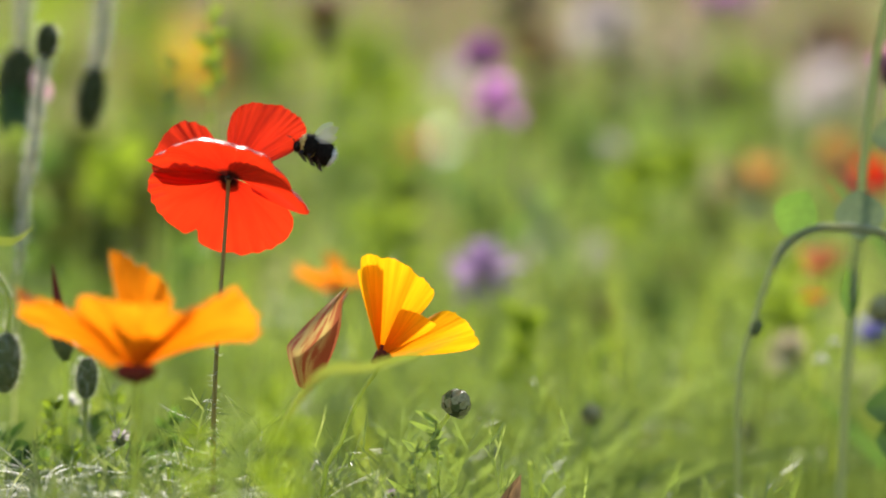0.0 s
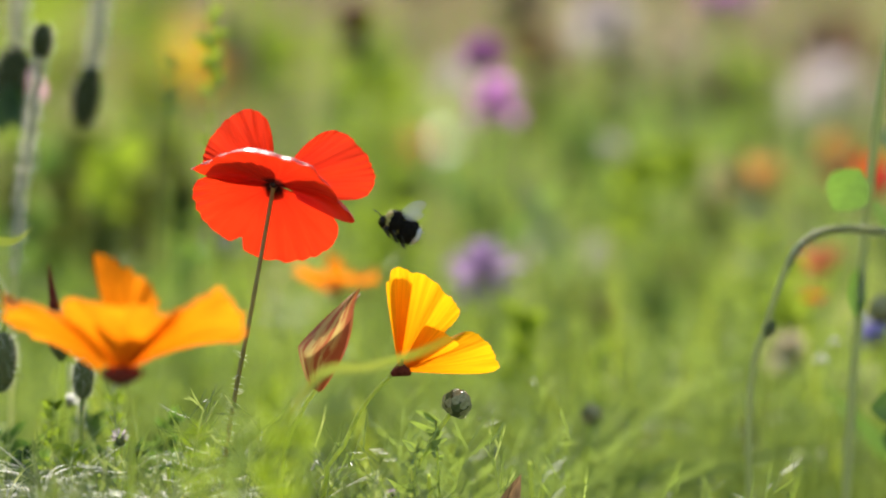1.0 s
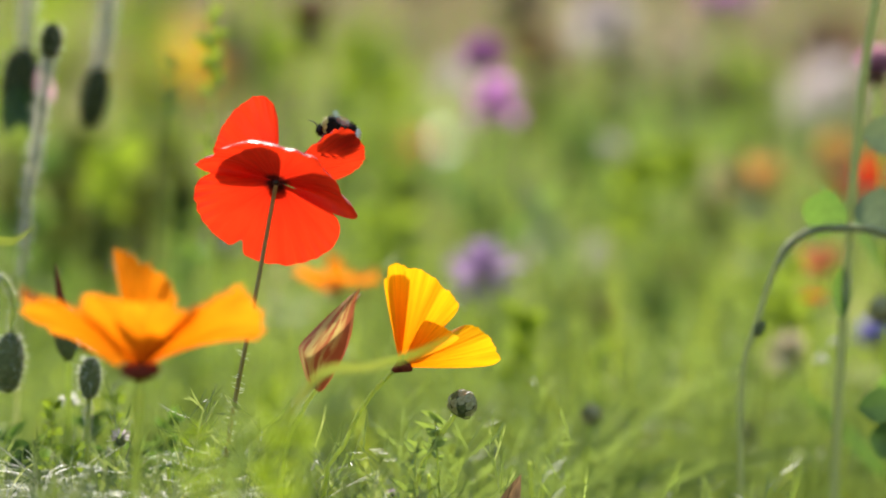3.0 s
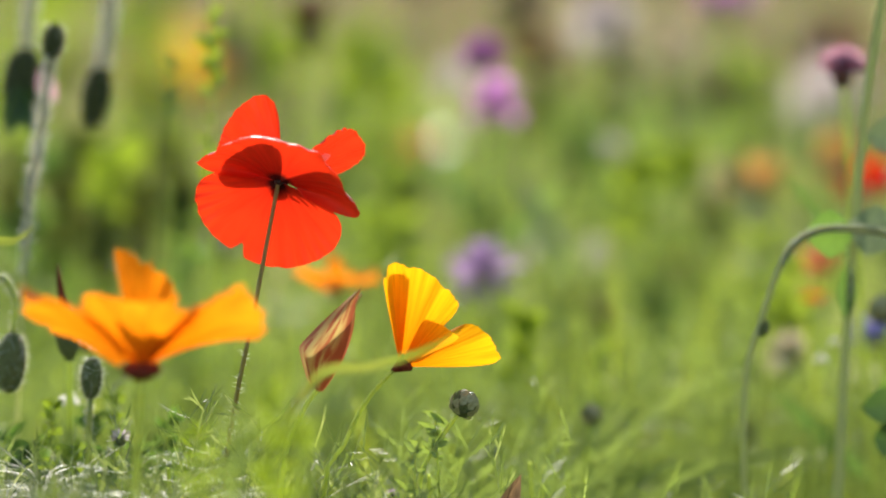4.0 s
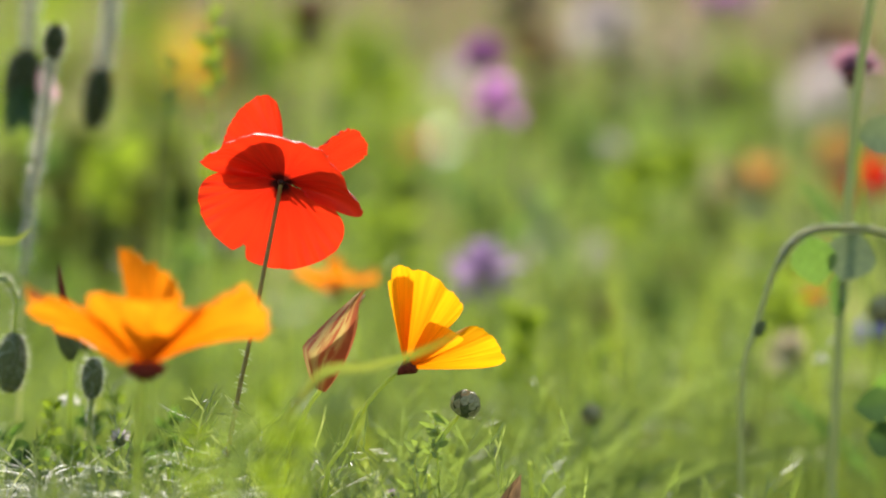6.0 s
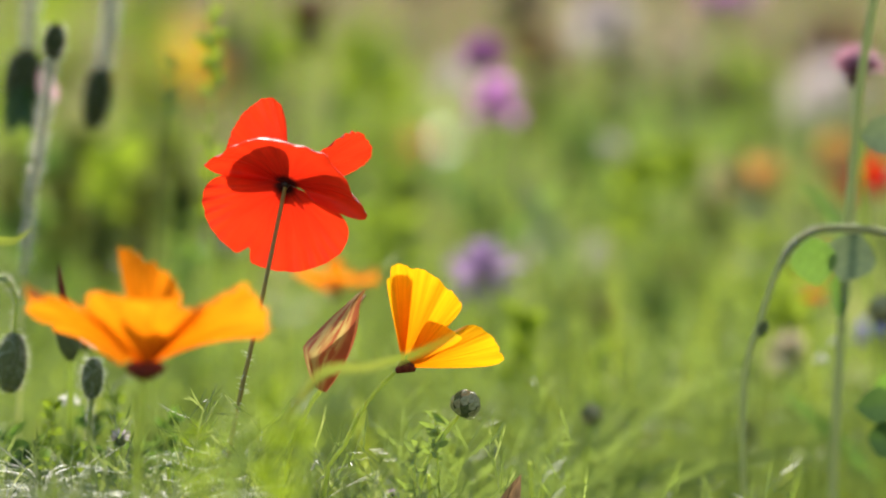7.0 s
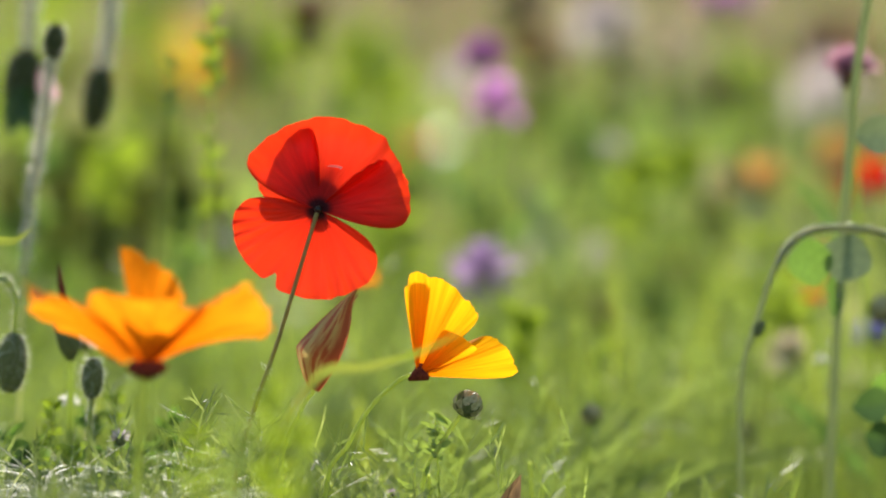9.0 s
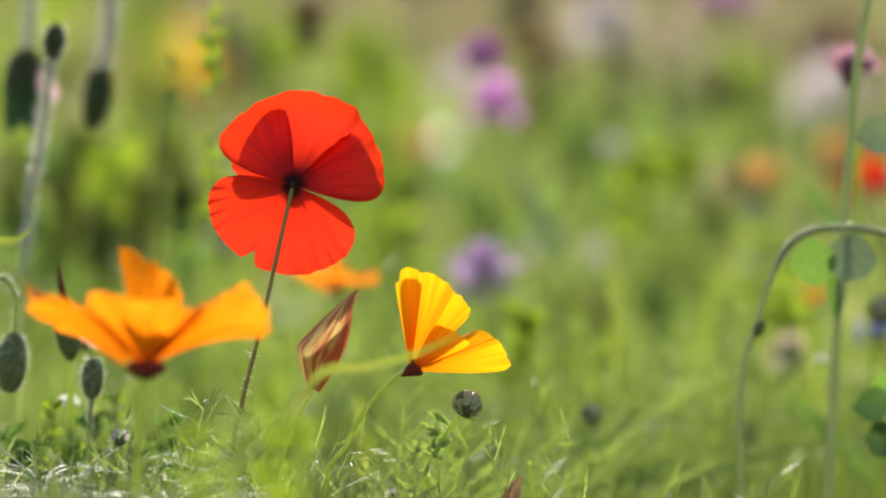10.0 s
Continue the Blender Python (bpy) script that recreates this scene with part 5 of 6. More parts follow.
leafy_herb((-0.124, 2.09, 0.3218), 0.0187, 0.035, "low green leafy sprig", 30, 405, ROUND_LEAF, 0.014, "low sprigs among the buds", 0.0008)
leafy_herb((-0.1151, 2.12, 0.3293), 0.0189, 0.0355, "low green leafy sprig", 44, 406, ROUND_LEAF, 0.014, "low sprigs among the buds", 0.0008)
leafy_herb((-0.1049, 2.13, 0.3247), 0.019, 0.0357, "low yellow-green leafy sprig", 44, 407, LIME, 0.014, "low sprigs among the buds", 0.0008)
leafy_herb((-0.1221, 2.0, 0.3294), 0.0156, 0.0335, "low dark green leafy sprig", 44, 408, DARK_LEAF, 0.014, "low sprigs among the buds", 0.0008)
leafy_herb((-0.1489, 2.03, 0.3284), 0.0159, 0.034, "low yellow-green leafy sprig", 44, 409, LIME, 0.014, "low sprigs among the buds", 0.0008)
leafy_herb((-0.1686, 2.02, 0.3272), 0.018, 0.0338, "low dark green leafy sprig", 44, 410, DARK_LEAF, 0.014, "low sprigs among the buds", 0.0008)
leafy_herb((-0.1359, 2.04, 0.325), 0.0159, 0.0342, "low green leafy sprig", 44, 411, ROUND_LEAF, 0.014, "low sprigs among the buds", 0.0008)
leafy_herb((0.1709, 2.5, 0.3671), 0.0279, 0.0419, "bright lime leafy herb", 30, 420, LIME, 0.03, "leafy herbs", 0.001)
leafy_herb((0.164, 2.5, 0.353), 0.0223, 0.0363, "bright lime leafy herb", 26, 421, LIME, 0.03, "leafy herbs", 0.001)
tufted_flower("pale_flower", (0.1677, 2.45, 0.3267), 0.0246, CREAM, "pale cream flower head low in the meadow", 92, MAUVE, 90, up=0.3, low=-1.0)


def seed_stalks(count, y0, y1, h0, h1, head_mat, label, seed, fat):
    """Upright stalks, each with its own seed head; alike ones share their shapes."""
    rng = np.random.default_rng(seed)
    first = None
    x, y = meadow_spots(rng, count, y0, y1)
    for k in range(count):
        h = rng.uniform(h0, h1)
        owner = thing("seed_stalk", (x[k], y[k], 0), label, "grass", "seed stalks of the meadow")
        if first is None:
            stem = put("stem", *tube(smooth_line([(0, 0, 0), (0.003, 0.002, 0.5), (0, 0, 1)], 4), 0.0014, 0.0009, 5), GRASS, owner)
            head = put("seed_head", *lathe(egg(fat, fat * 2.2, 7), 9, 0.2, seed), head_mat, owner)
            first = (stem.data, head.data)
        else:
            stem, head = new("stem", first[0]), new("seed_head", first[1])
            stem.parent = head.parent = owner
        stem.scale = (1, 1, h)
        head.matrix_basis = pose(0, 0, h - 0.3 * fat, rng.uniform(-12, 12), rng.uniform(-12, 12), 0) @ Matrix.Scale(rng.uniform(0.6, 1.3), 4)


seed_stalks(22, 2.9, 7.0, 0.38, 0.50, BROWN, "dry brown seed head on a thin stalk", 31, 0.012)
seed_stalks(50, 2.8, 8.0, 0.36, 0.48, SOFT_LIME, "light green seed head on a thin stalk", 33, 0.014)
seed_stalks(40, 3.2, 9.0, 0.38, 0.50, DRY, "straw-coloured seed head on a thin stalk", 35, 0.016)


def herb_drift():
    rng = np.random.default_rng(77)
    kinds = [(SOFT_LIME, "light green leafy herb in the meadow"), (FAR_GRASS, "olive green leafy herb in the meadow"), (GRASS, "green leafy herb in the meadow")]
    for k in range(34):
        y = rng.uniform(2.65, 5.2)
        x = rng.uniform(-1, 1) * (0.05 + 0.088 * y)
        mat, words = kinds[k % 3]
        leafy_herb((x, y, rng.uniform(0.335, 0.40)), rng.uniform(0.035, 0.07), rng.uniform(0.05, 0.11), words, 14, 200 + k, mat, 0.03, "herbs of the meadow")


herb_drift()


def near_blade(points, width, seed, label="long thin grass blade arching over the flowers", across=(0.15, 0.35, 0.92), skin=None):
    foot = (points[0][0], points[0][1], 0.0)
    line = smooth_line([foot] + list(points[1:]), 7)
    n = len(line)
    w = width * np.sin(np.linspace(0.35, 1.0, n) * math.pi) ** 0.6 + 0.0002
    v, q = strip(line - np.array(foot), w, across)
    uvs = [(0.5 + 0.5 * (-1) ** (i + 1), (i // 2) / n) for i in range(len(v))]
    ob = put("grass_blade", v, q, skin or LIME, None, "", uvs)
    ob.matrix_basis = pose(*foot)
    return tagged(ob, label, "grass", "near grass blades")


near_blade([(-0.0706, 1.8075, 0.0204), (-0.0645, 1.8275, 0.3071), (-0.0501, 1.832, 0.3706), (-0.0255, 1.8326, 0.3792), (-0.009, 1.8329, 0.384), (0.0064, 1.8334, 0.3911)], 0.0042, 1)
near_blade([(-0.2029, 2.0448, -0.0255), (-0.2005, 2.0675, 0.2986), (-0.1913, 2.0749, 0.4051), (-0.182, 2.0751, 0.4079), (-0.175, 2.0752, 0.4086), (-0.168, 2.0756, 0.4144)], 0.0050, 4)
near_blade([(-0.0772, 1.8664, 0.0031), (-0.0729, 1.8856, 0.2781), (-0.0592, 1.8907, 0.35), (-0.0475, 1.8918, 0.3669), (-0.039, 1.8922, 0.3722)], 0.0030, 3)


def arching_tuft(at, blades, seed):
    """Long shining leaves that fan out of one tuft and droop a little at their tips."""
    rng = np.random.default_rng(seed)
    for k in range(blades):
        rise = radians(10 + 82 * (k + rng.uniform(0, 0.8)) / blades)
        long = rng.uniform(0.055, 0.095)
        base = np.array(at) + rng.normal(0, 0.006, 3) * (1, 0, 1) + np.array((0, rng.uniform(-0.06, 0.08), 0))
        way = np.array((math.cos(rise), 0, math.sin(rise)))
        bow = np.array((0.25, 0, -0.55)) * math.cos(rise) + np.array((0.12, 0, -0.05))
        pts = [tuple(base + long * (u * way + 0.4 * u * u * bow)) for u in (0.0, 0.35, 0.7, 1.0)]
        near_blade([(base[0] - 0.01, base[1], 0.0), tuple(base - np.array((0.004, 0, 0.08)))] + pts, rng.uniform(0.0030, 0.0056), 40 + k,
                   "long shining light green leaf arching from a tuft", (0.1, 0.75, 0.66) if k % 3 == 0 else (0.1, -0.25 - 0.2 * (k % 2), 0.9), SHINE)


arching_tuft((0.0529, 2.2864, 0.2746), 22, 3)
arching_tuft((0.069, 2.226, 0.2718), 12, 9)
arching_tuft((0.018, 2.436, 0.2648), 7, 5)


# ---- motion ----
# seconds, the head's shift along x and z, its dip and roll, the folds of the upper and the lower petal
POPPY_ROWS = [
    (0, -0.0205, 0.0015, 7.5, 0, 66.2, -38), (0.1, -0.0188, 0.0006, 7.4, 0, 66.3, -38), (0.2, -0.0086, 0.0005, 7.4, 0, 66.4, -38), (0.3, -0.0029, 0.0001, 7.3, 0, 66.6, -38),
    (0.4, -0.0068, 0, 7.3, 0, 66.7, -37.9), (0.5, -0.0095, 0.0002, 7.2, 0, 66.8, -37.9), (0.6, -0.0118, 0.0002, 7.1, 0, 66.9, -37.9), (0.7, -0.0114, -0.0001, 7.1, 0, 67, -37.9),
    (0.8, -0.0063, -0.0006, 7, 0, 67.2, -37.9), (0.9, -0.0024, -0.0014, 7, 0, 67.3, -37.9), (1, -0.0027, -0.0016, 6.9, 0, 67.4, -37.9), (1.1, -0.0056, -0.0018, 6.8, 0, 67.5, -37.9),
    (1.2, -0.0084, -0.0019, 6.8, 0, 67.6, -37.8), (1.3, -0.0049, -0.0024, 6.7, 0, 67.8, -37.8), (1.4, 0.0007, -0.0025, 6.7, 0, 67.9, -37.8), (1.5, 0.0012, -0.0011, 6.6, 0, 68, -37.8),
    (1.6, -0.0036, 0, 6.7, 0, 67.8, -37.3), (1.7, -0.0073, 0.0007, 6.9, 0, 67.6, -36.8), (1.8, -0.0121, 0.0006, 7, 0, 67.4, -36.3), (1.9, -0.0102, 0.0003, 7.1, 0, 67.2, -35.9),
    (2, -0.007, 0.0003, 7.2, 0, 67, -35.4), (2.1, -0.0049, -0.0003, 7.4, 0, 66.8, -34.9), (2.2, -0.0036, -0.0003, 7.5, 0, 66.6, -34.4), (2.3, -0.0029, 0, 7.6, 0, 66.4, -33.9),
    (2.5, -0.0018, -0.0004, 7.9, 0, 66, -33), (2.7, -0.0018, -0.0006, 8.1, 0, 65.6, -32), (3.3, -0.0016, -0.0004, 8.9, 0, 64.3, -29.1), (3.8, -0.0016, -0.0002, 9.5, 0, 63.4, -26.7),
    (4, -0.0009, -0.0004, 9.8, 0, 62.9, -25.7), (4.5, 0, -0.0001, 10.4, 0, 62, -23.3), (5.5, 0, -0.0001, 11, 0, 61.9, -23.3), (6.2, 0.0007, -0.0005, 11.4, 0, 63.1, -23.3),
    (6.8, 0.002, -0.001, 11.7, 0, 64.1, -23.3), (7, 0.002, -0.0014, 11.8, 0, 64.5, -23.3), (7.2, -0.0004, -0.001, 11.9, 0, 63.1, -23.3), (7.4, -0.0013, -0.0007, 12, 0, 61.9, -23.3),
    (7.6, -0.0016, -0.0007, 12.1, 0, 60.6, -23.3), (7.8, -0.0018, -0.0004, 12.3, 0, 59.4, -22), (8, -0.0013, -0.0009, 12.4, 0, 58, -20.8), (8.2, -0.0007, -0.0013, 12.5, 0, 56.7, -19.5),
    (8.4, -0.0013, -0.0022, 12.6, -1, 42.4, -13), (8.5, -0.0013, -0.0027, 12.7, -1, 33.8, -13), (8.6, -0.0004, -0.0033, 12.7, -1, 17.6, -13), (8.7, 0.002, -0.0042, 12.8, 0, 4.3, -13),
    (8.8, 0.0049, -0.0067, 12.8, 1, -6.2, -13), (8.9, 0.0096, -0.0096, 12.9, 2, -9.5, -13), (9, 0.0147, -0.0114, 12.9, 3, -11, -13), (9.1, 0.0166, -0.0137, 13, 3.5, -11, -13),
    (9.2, 0.0169, -0.0127, 13, 4, -11, -13), (9.3, 0.0161, -0.0108, 13.1, 3.3, -11, -13), (9.4, 0.0143, -0.008, 13.2, 2.7, -10.4, -13), (9.5, 0.0115, -0.0063, 13.2, 2, -9.1, -13),
    (9.6, 0.0094, -0.0047, 13.3, 1.5, -7.7, -13), (9.7, 0.0074, -0.0034, 13.3, 1, -6.3, -13), (9.8, 0.0049, -0.0023, 13.4, 0.7, -5.6, -13), (10, 0.0048, -0.0017, 13.5, 0, -4.4, -13)]
# seconds, then way, fold and roll of the two inner petals
INNER_ROWS = [
    (0, 145.2, -3.5, 28, 58.3, -6.8, -0.8), (0.1, 145.2, -3.5, 28, 58.3, -6.8, -0.8), (0.2, 138.3, 0.9, 12.2, 16.1, 6.4, 4.7), (0.3, 136.3, -2.2, 23.5, 46.3, -3, 0.8),
    (0.4, 134.3, -1.9, 22.4, 43.2, -2.1, 1.2), (0.5, 132.3, -1.9, 22.4, 43.2, -2.1, 1.2), (0.6, 130.3, -1.9, 22.4, 43.2, -2.1, 1.2), (0.7, 130.3, -1.2, 19.6, 35.7, 0.3, 2.2),
    (0.8, 130.3, -0.4, 16.8, 28.2, 2.6, 3.1), (0.9, 131.3, 0.1, 15.1, 23.7, 4.1, 3.7), (1, 132.2, 0.6, 13.4, 19.1, 5.5, 4.3), (1.1, 129.5, -3, 26.3, 53.8, -5.4, -0.2),
    (1.2, 128.3, -2.9, 25.8, 52.3, -4.9, 0), (1.3, 126.4, -1, 19, 34.2, 0.8, 2.4), (1.4, 124.5, 0.9, 12.2, 16.1, 6.4, 4.7), (1.5, 126.4, 1.5, 10, 10.1, 8.3, 5.5),
    (1.6, 127.7, 1.7, 5.6, 10.1, 5.8, 13.4), (1.7, 129, 1.8, 1.2, 10.1, 3.4, 21.3), (1.8, 130.4, 2, -3.2, 10.2, 0.9, 29.2), (1.9, 131.7, 2.1, -7.6, 10.2, -1.5, 37.1),
    (2, 133, 2.3, -12, 10.2, -4, 45), (2.1, 133.1, 2.3, -12.5, 10.2, -4.2, 45.7), (2.2, 133.2, 2.3, -13, 10.2, -4.4, 46.5), (2.3, 133.3, 2.3, -13.5, 10.2, -4.5, 47.2),
    (2.5, 133.5, 2.4, -14.6, 10.2, -4.9, 48.7), (2.7, 133.8, 2.4, -15.6, 10.2, -5.3, 50.2), (3.3, 134.4, 2.5, -18.7, 10.2, -6.3, 54.6), (3.8, 134.9, 2.6, -21.3, 10.2, -7.2, 58.3),
    (4, 135.2, 2.6, -22.3, 10.2, -7.6, 59.8), (4.5, 135.7, 2.7, -24.9, 10.2, -8.5, 63.5), (5.5, 135.7, 2.7, -24.9, 10.2, -8.5, 63.5), (6.2, 135.7, 2.7, -24.9, 10.2, -8.5, 63.5),
    (6.8, 135.7, 2.7, -24.9, 10.2, -8.5, 63.5), (7, 135.7, 2.7, -24.9, 10.2, -8.5, 63.5), (7.2, 135.7, 2.7, -24.9, 10.2, -8.5, 63.5), (7.4, 135.7, 2.7, -24.9, 10.2, -8.5, 63.5),
    (7.6, 135.7, 2.7, -24.9, 10.2, -8.5, 63.5), (7.8, 135.7, 2.7, -24.9, 10.2, -8.5, 63.5), (8, 135.7, 2.7, -24.9, 10.2, -8.5, 63.5), (8.2, 135.7, 2.7, -24.9, 10.2, -8.5, 63.5),
    (8.4, 136.4, 2.5, -24.9, 10.2, -7.4, 60.1), (8.5, 136.8, 2.5, -24.9, 10.2, -6.9, 58.4), (8.6, 137.2, 2.4, -24.9, 10.2, -6.4, 56.8), (8.7, 137.6, 2.3, -25, 10.3, -5.9, 55.1),
    (8.8, 137.9, 2.2, -25, 10.3, -5.3, 53.4), (8.9, 138.3, 2.2, -25, 10.3, -4.8, 51.7), (9, 138.7, 2.1, -25, 10.3, -4.3, 50), (9.1, 138.7, 2.1, -25, 10.3, -4.3, 50),
    (9.2, 138.7, 2.1, -25, 10.3, -4.3, 50), (9.3, 138.7, 2.1, -25, 10.3, -4.3, 50), (9.4, 138.7, 2.1, -25, 10.3, -4.3, 50), (9.5, 138.7, 2.1, -25, 10.3, -4.3, 50),
    (9.6, 138.7, 2.1, -25, 10.3, -4.3, 50), (9.7, 138.7, 2.1, -25, 10.3, -4.3, 50), (9.8, 138.7, 2.1, -25, 10.3, -4.3, 50), (10, 138.7, 2.1, -25, 10.3, -4.3, 50)]
YELLOW_ROWS = [
    (0, -0.0103, 0.0047, -3), (0.2, -0.0062, 0.0025, -1), (0.4, -0.0033, 0.0002, 1),
    (0.5, -0.0033, -0.0002, 2), (0.7, -0.004, -0.0004, 2.4), (1, -0.0027, -0.0007, 3),
    (1.2, -0.0031, -0.0004, 2.4), (1.5, -0.0036, 0.0009, 1.5), (1.8, -0.0054, 0.0018, 0.6),
    (2, -0.0058, 0.002, 0), (2.3, -0.004, 0.0011, 0.6), (2.5, -0.0027, 0.0007, 1),
    (3.2, -0.0022, 0.0009, 0.7667), (4, -0.0022, 0.0011, 0.5), (4.5, -0.0031, 0.0018, 0.3333),
    (5, -0.0013, 0.0009, 0.1667), (5.5, 0, 0, 0), (6.2, -0.0004, 0.0002, 0.2333),
    (7, -0.0009, 0.0007, 0.5), (7.5, -0.0009, 0.0004, 0.6667), (8, -0.002, 0.0013, 0.8333),
    (8.5, -0.0011, 0.0009, 1)] + [
    (8.8, 0.0013, -0.0007, 2.2), (9, 0.0045, -0.0025, 3), (9.2, 0.0049, -0.0027, 2.8),
    (9.5, 0.0025, -0.0013, 2.5), (9.8, 0.002, -0.0011, 2.2), (10, 0.0018, -0.0007, 2)]
ORANGE_ROWS = [
    (0, -0.0035, -0.001, 0), (0.5, -0.0039, -0.001, -0.5), (0.8, -0.0063, -0.0014, -0.8),
    (1, -0.0084, -0.0018, -1), (1.2, -0.0059, -0.0014, -0.6), (1.5, -0.0029, -0.0012, 0),
    (2, -0.0039, -0.001, 0), (2.5, -0.0029, -0.0006, 0), (4, -0.0016, -0.0002, 0),
    (4.5, -0.0014, -0.0002, 0), (5, -0.0002, 0, 0), (5.5, 0, 0, 0),
    (6.2, 0, 0, 0), (7, -0.0002, 0.0002, 0), (7.5, -0.0006, 0.0002, 0),
    (8.5, 0, 0.0004, 0), (9, 0.0006, 0.0004, 0), (9.5, 0.001, 0.0004, 0),
    (10, 0.0002, 0.0004, 0)]
BEE_ROWS = [
    (0, -0.0519, 2.0099, 0.4497, 18.75), (0.1, -0.0542, 2.0136, 0.4453, 18.75), (0.2, -0.0523, 2.0172, 0.4397, 22.5),
    (0.3, -0.0418, 2.009, 0.4363, 30), (0.4, -0.0362, 1.9972, 0.4399, 41.25), (0.5, -0.0357, 1.9976, 0.4463, 45),
    (0.6, -0.0373, 1.998, 0.4519, 45), (0.7, -0.0339, 1.9981, 0.4526, 26.25), (0.8, -0.0308, 1.9974, 0.4434, 26.25),
    (0.9, -0.0272, 1.9967, 0.4325, 41.25), (1, -0.0179, 1.9958, 0.4201, 24), (1.1, -0.0152, 1.9957, 0.4183, 16.5),
    (1.2, -0.0179, 1.996, 0.4227, 28.5), (1.3, -0.0179, 1.996, 0.4236, 26.25), (1.4, -0.0116, 1.9967, 0.4336, 22.5),
    (1.5, -0.0054, 1.9971, 0.4388, 18.75), (1.6, -0.0002, 1.998, 0.4519, 21), (1.7, 0.0013, 1.9983, 0.4564, 18.75)] + [
    (1.8, -0.0038, 1.9988, 0.4637, 16.5), (1.9, -0.0116, 1.999, 0.4653, 21), (2, -0.0214, 1.9989, 0.4644, 22.5),
    (2.1, -0.0225, 1.9985, 0.4588, 37.5), (2.2, -0.0203, 1.9982, 0.4541, 26.25), (2.3, -0.019, 1.9983, 0.4555, 22.5),
    (2.4, -0.0196, 1.9983, 0.4555, 24), (2.5, -0.0208, 1.9983, 0.4552, 22.5), (2.6, -0.0251, 2.0033, 0.4561, 21),
    (2.7, -0.0292, 2.0084, 0.4572, 18.75), (2.9, -0.0387, 2.0125, 0.4577, 15), (3.2, -0.049, 2.0121, 0.4523, 7.5),
    (3.6, -0.0547, 2.0076, 0.4454, 3.75), (3.8, -0.056, 2.0063, 0.4414, 0), (4.5, -0.0547, 2.0062, 0.4401, 0),
    (5.5, -0.0552, 2.0062, 0.4401, 0), (6.8, -0.0601, 2.0062, 0.4405, 0), (7, -0.061, 2.0063, 0.4409, 0)] + [
    (7.4, -0.0643, 2.0064, 0.4432, 0), (7.8, -0.0673, 2.0065, 0.4441, 0), (8.2, -0.0668, 2.0076, 0.4454, 0),
    (8.5, -0.0666, 2.0077, 0.4472, 0), (8.8, -0.0612, 2.0074, 0.4422, 0), (9, -0.0511, 2.0069, 0.4357, 0),
    (9.2, -0.0489, 2.0068, 0.4342, 0), (9.5, -0.0536, 2.0072, 0.44, 0), (9.8, -0.0603, 2.0074, 0.4431, 0),
    (10, -0.0603, 2.0075, 0.4436, 0)]
ARC_ROWS = [
    (0, -0.1694), (0.5, -0.2033), (0.8, 0.1694),
    (1, 0.6777), (1.3, 1.423), (1.5, 1.6261),
    (1.8, 0.9488), (2, 0.5761), (2.5, 0),
    (3.3, 0.0678), (4, 0.2711), (4.5, 0.3389),
    (5, 0.0678), (5.5, 0), (7, 0.2033),
    (7.5, 0.2033), (8, 0), (9, 0),
    (10, 0)]
STALK_ROWS = [
    (0, 0.7637), (0.5, 1.0691), (1, 1.2217),
    (1.5, 1.527), (2, 0.9164), (2.5, 0.2444),
    (3.3, 0.3055), (4, 0.5498), (4.5, 0.672),
    (5, 0.2444), (5.5, 0), (7, 0.1527),
    (7.5, 0.1222), (8, 0.2444), (9, -0.1222),
    (10, -0.1222)]
PINK_ROWS = [
    (0, 2.1436), (1, 3.3662), (1.5, 3.6714),
    (2.5, 2.4495), (3.3, 0.6127), (3.8, -0.5514),
    (4.1, -0.3064), (4.5, 1.5315), (5, 1.3784),
    (5.3, 1.2253), (5.5, 0), (6.2, 0.1532),
    (7, 0.2451), (7.5, 0.3064), (8.5, 0.1532),
    (9, -0.1532), (9.5, -0.0613), (10, 0)]
LEAF_ROWS = [
    (0, 0.1535, 2.1265, 0.4254, -30), (0.5, 0.1559, 2.1266, 0.4266, -25), (1, 0.1761, 2.1271, 0.4349, -35),
    (1.5, 0.1844, 2.1267, 0.4277, -30), (2, 0.1702, 2.1268, 0.4301, -30), (2.5, 0.1642, 2.1267, 0.4289, -25),
    (3.3, 0.1631, 2.1264, 0.4242, -10), (4, 0.1626, 2.126, 0.4183, 0), (4.5, 0.1612, 2.1258, 0.4159, 0),
    (5, 0.1571, 2.1254, 0.41, 8), (5.5, 0.154, 2.1252, 0.4076, 10), (7, 0.154, 2.1252, 0.4069, 10),
    (7.5, 0.1545, 2.1252, 0.4069, 10), (9, 0.1526, 2.1252, 0.4064, 10), (10, 0.154, 2.1252, 0.4064, 10)]
BROWN_ROWS = [
    (0, 0.9093), (0.5, 1.8181), (1, 2.9527),
    (1.5, 1.8181), (2, 0.4547), (2.5, 0.2273),
    (3.3, 0), (4, 0), (4.5, -0.2273),
    (5.5, 0), (10, -0.0909)]
BUD_ROWS = [
    (0, -0.6017), (0.5, -0.4889), (1, -0.5641),
    (1.5, -0.3761), (2, -0.4513), (2.5, -0.3385),
    (4, -0.0752), (5.5, 0), (7.5, 0),
    (9, 0.1504), (10, 0.1128)]
LEFT_ROWS = [
    (0, -0.3684), (0.5, -0.6028), (1, -0.6028),
    (1.5, -0.5358), (2, -0.3349), (2.5, -0.2344),
    (4, -0.067), (5.5, 0), (10, 0)]
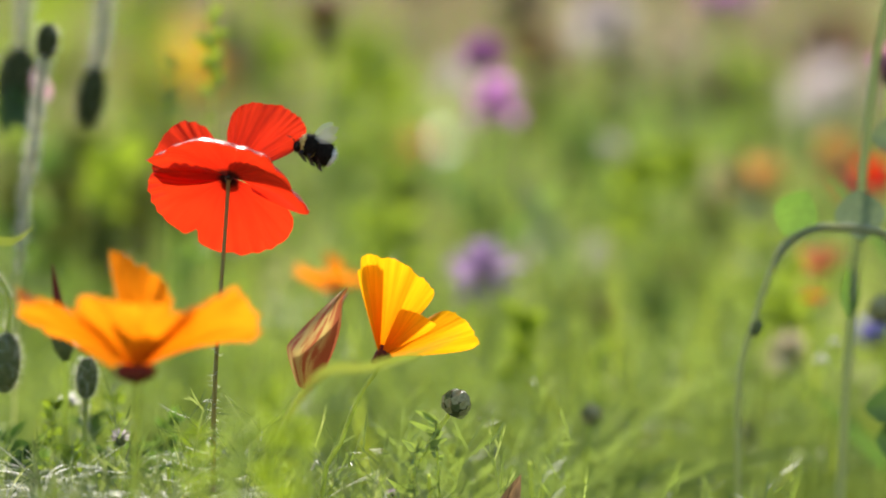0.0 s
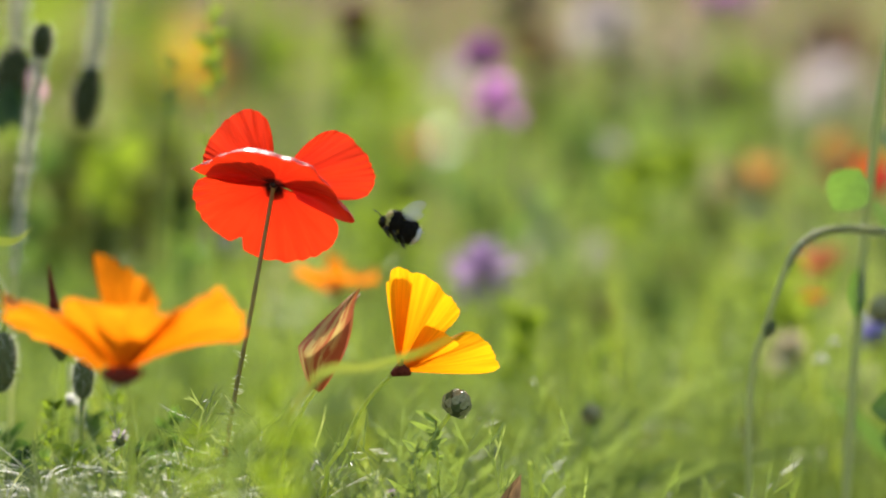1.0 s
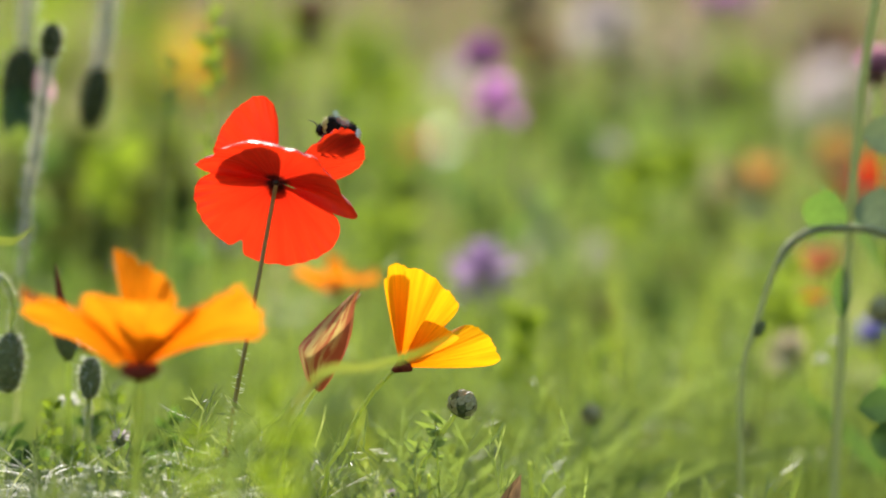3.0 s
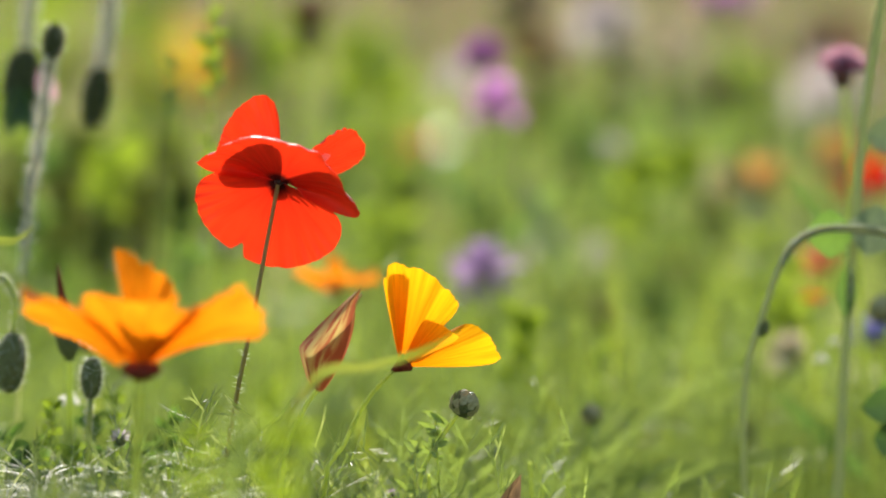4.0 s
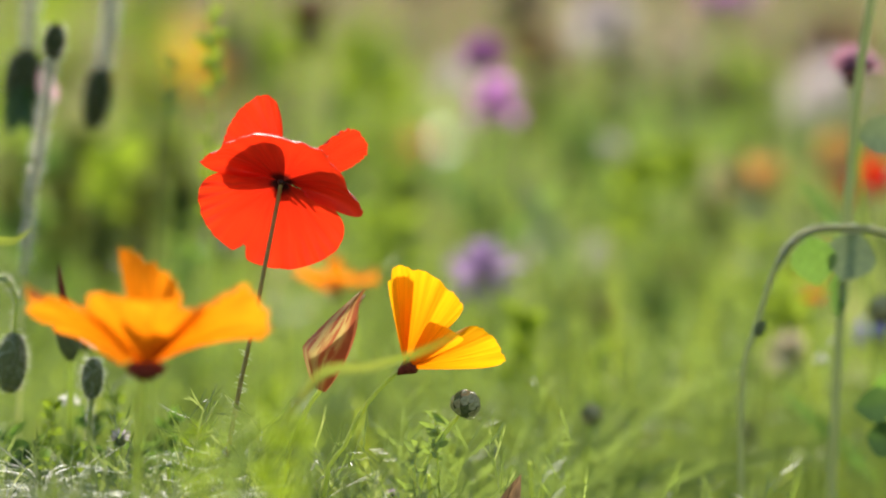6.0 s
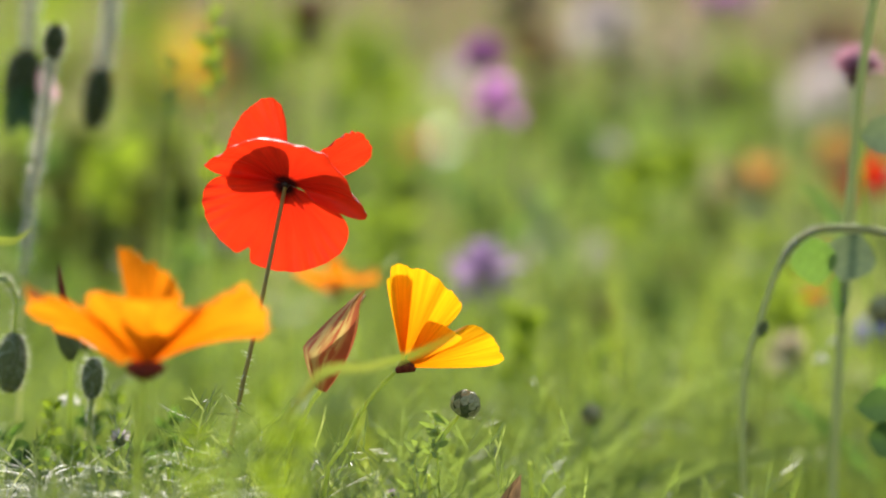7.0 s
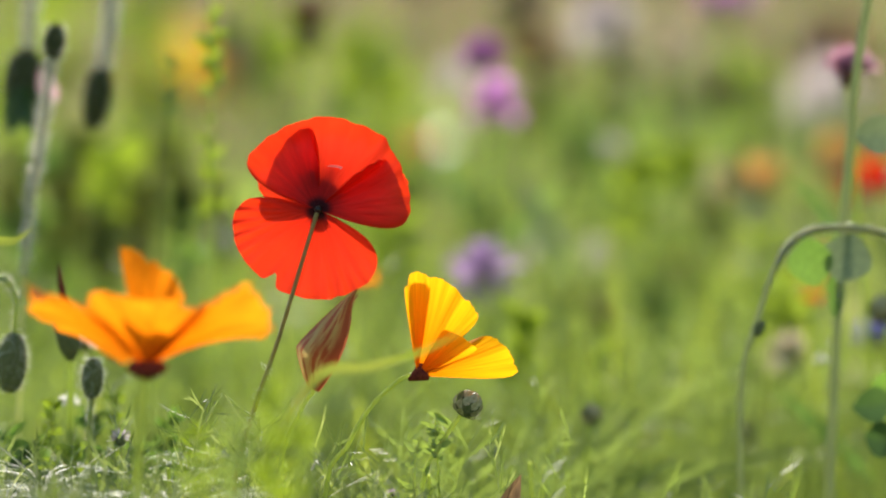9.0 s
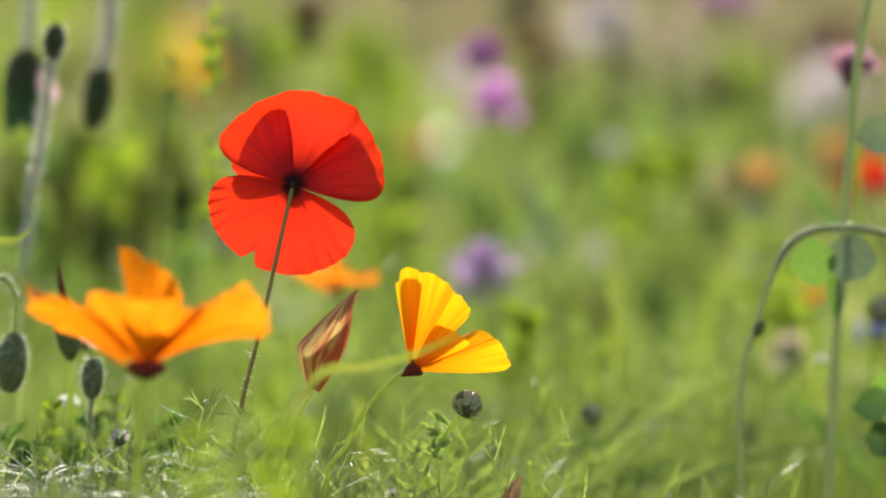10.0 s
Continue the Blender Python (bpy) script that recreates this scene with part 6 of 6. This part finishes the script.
HUSK_ROWS = [
    (0, -0.9206), (0.5, -0.6905), (1, -0.2302),
    (1.5, -0.3069), (2, -0.5754), (2.5, -0.3069),
    (4, -0.1535), (5.5, 0), (7, 0.0767),
    (8.5, -0.2302), (9, -0.3453), (10, -0.3069)]


def lean(ob, rows):
    foot = ob.matrix_basis.translation.copy()
    walk(ob, [(t, Matrix.Translation(foot) @ pose(0, 0, 0, 0, a, 0)) for t, a in rows])


def motions():
    for i, ob in enumerate(poppy_stem):
        walk(ob, section_rows(POPPY_LINE, POPPY_ROWS, i, 1.75))
    top = Vector(POPPY_LINE[-1])
    walk(poppy_head, [(r[0], Matrix.Translation(top + Vector((r[1], 0, r[2]))) @ pose(0, 0, 0, 90 - r[3], 0, 0) @ pose(0, 0, 0, 0, 0, -r[4])) for r in POPPY_ROWS])
    walk(upper_petal, [(r[0], pose(0, 0, 0.0008, 0, 0, 72.8) @ pose(0, 0, 0, 0, -r[5], 0)) for r in POPPY_ROWS])
    walk(lower_petal, [(r[0], pose(0, 0, 0.0004, 0, 0, 250.9) @ pose(0, 0, 0, 0, -r[6], 0)) for r in POPPY_ROWS])
    for ob, k, back in ((left_petal, 1, -0.0006), (right_petal, 4, -0.0004)):
        walk(ob, [(r[0], pose(0, 0, back, 0, 0, r[k]) @ pose(0, 0, 0, 0, -r[k + 1], 0) @ pose(0, 0, 0, r[k + 2], 0, 0)) for r in INNER_ROWS])
    for line, rows, stem, head in ((YELLOW_LINE, YELLOW_ROWS, yellow_stem, yellow_head), (ORANGE_LINE, ORANGE_ROWS, orange_stem, orange_head)):
        for i, ob in enumerate(stem):
            walk(ob, section_rows(line, rows, i))
        rest = HEAD_TURN if head == yellow_head else pose(0, 0, 0, 4, 0, 0)
        walk(head, [(r[0], Matrix.Translation(Vector(line[-1]) + Vector((r[1], 0, r[2]))) @ pose(0, 0, 0, 0, r[3], 0) @ rest) for r in rows])
    walk(bee, [(r[0], pose(r[1], r[2], r[3], 0, r[4], 0) @ pose(0, 0, 0, 0, 0, 12)) for r in BEE_ROWS])
    for wing, side, k in bee_wings:
        rows = []
        for n in range(41):
            t = n / 12
            beat = 35 * math.sin(2.2 * n + 0.4) + 25
            rows.append((t, pose(-0.001 + 0.002 * k, 0.0022 * side, 0.0028, -side * (62 - beat), 38 + 14 * k, 0)))
        for t in (3.7, 10.0):
            rows.append((t, pose(-0.001 + 0.002 * k, 0.0018 * side, 0.0030, -side * 14, 72, 0)))
        walk(wing, rows)
    for ob, rows in ((twig, ARC_ROWS), (stalk, STALK_ROWS), (pink_flower, PINK_ROWS), (brown_head, BROWN_ROWS), (bud_scaly, BUD_ROWS), (husk, HUSK_ROWS),
                     (bud_round, LEFT_ROWS), (bud_ragged, LEFT_ROWS), (bud_hang, LEFT_ROWS), (bud_low, LEFT_ROWS), (bud_small, LEFT_ROWS), (pod_beaked, LEFT_ROWS)):
        lean(ob, rows)
    walk(round_leaf, [(r[0], pose(r[1], r[2], r[3], 0, -r[4], 0)) for r in LEAF_ROWS])
    walk(grey_leaf, [(r[0], pose(r[1] + 0.0215, r[2] + 0.008, r[3] + 0.001, 0, 0.6 * r[4] + 14, 0)) for r in LEAF_ROWS])


motions()
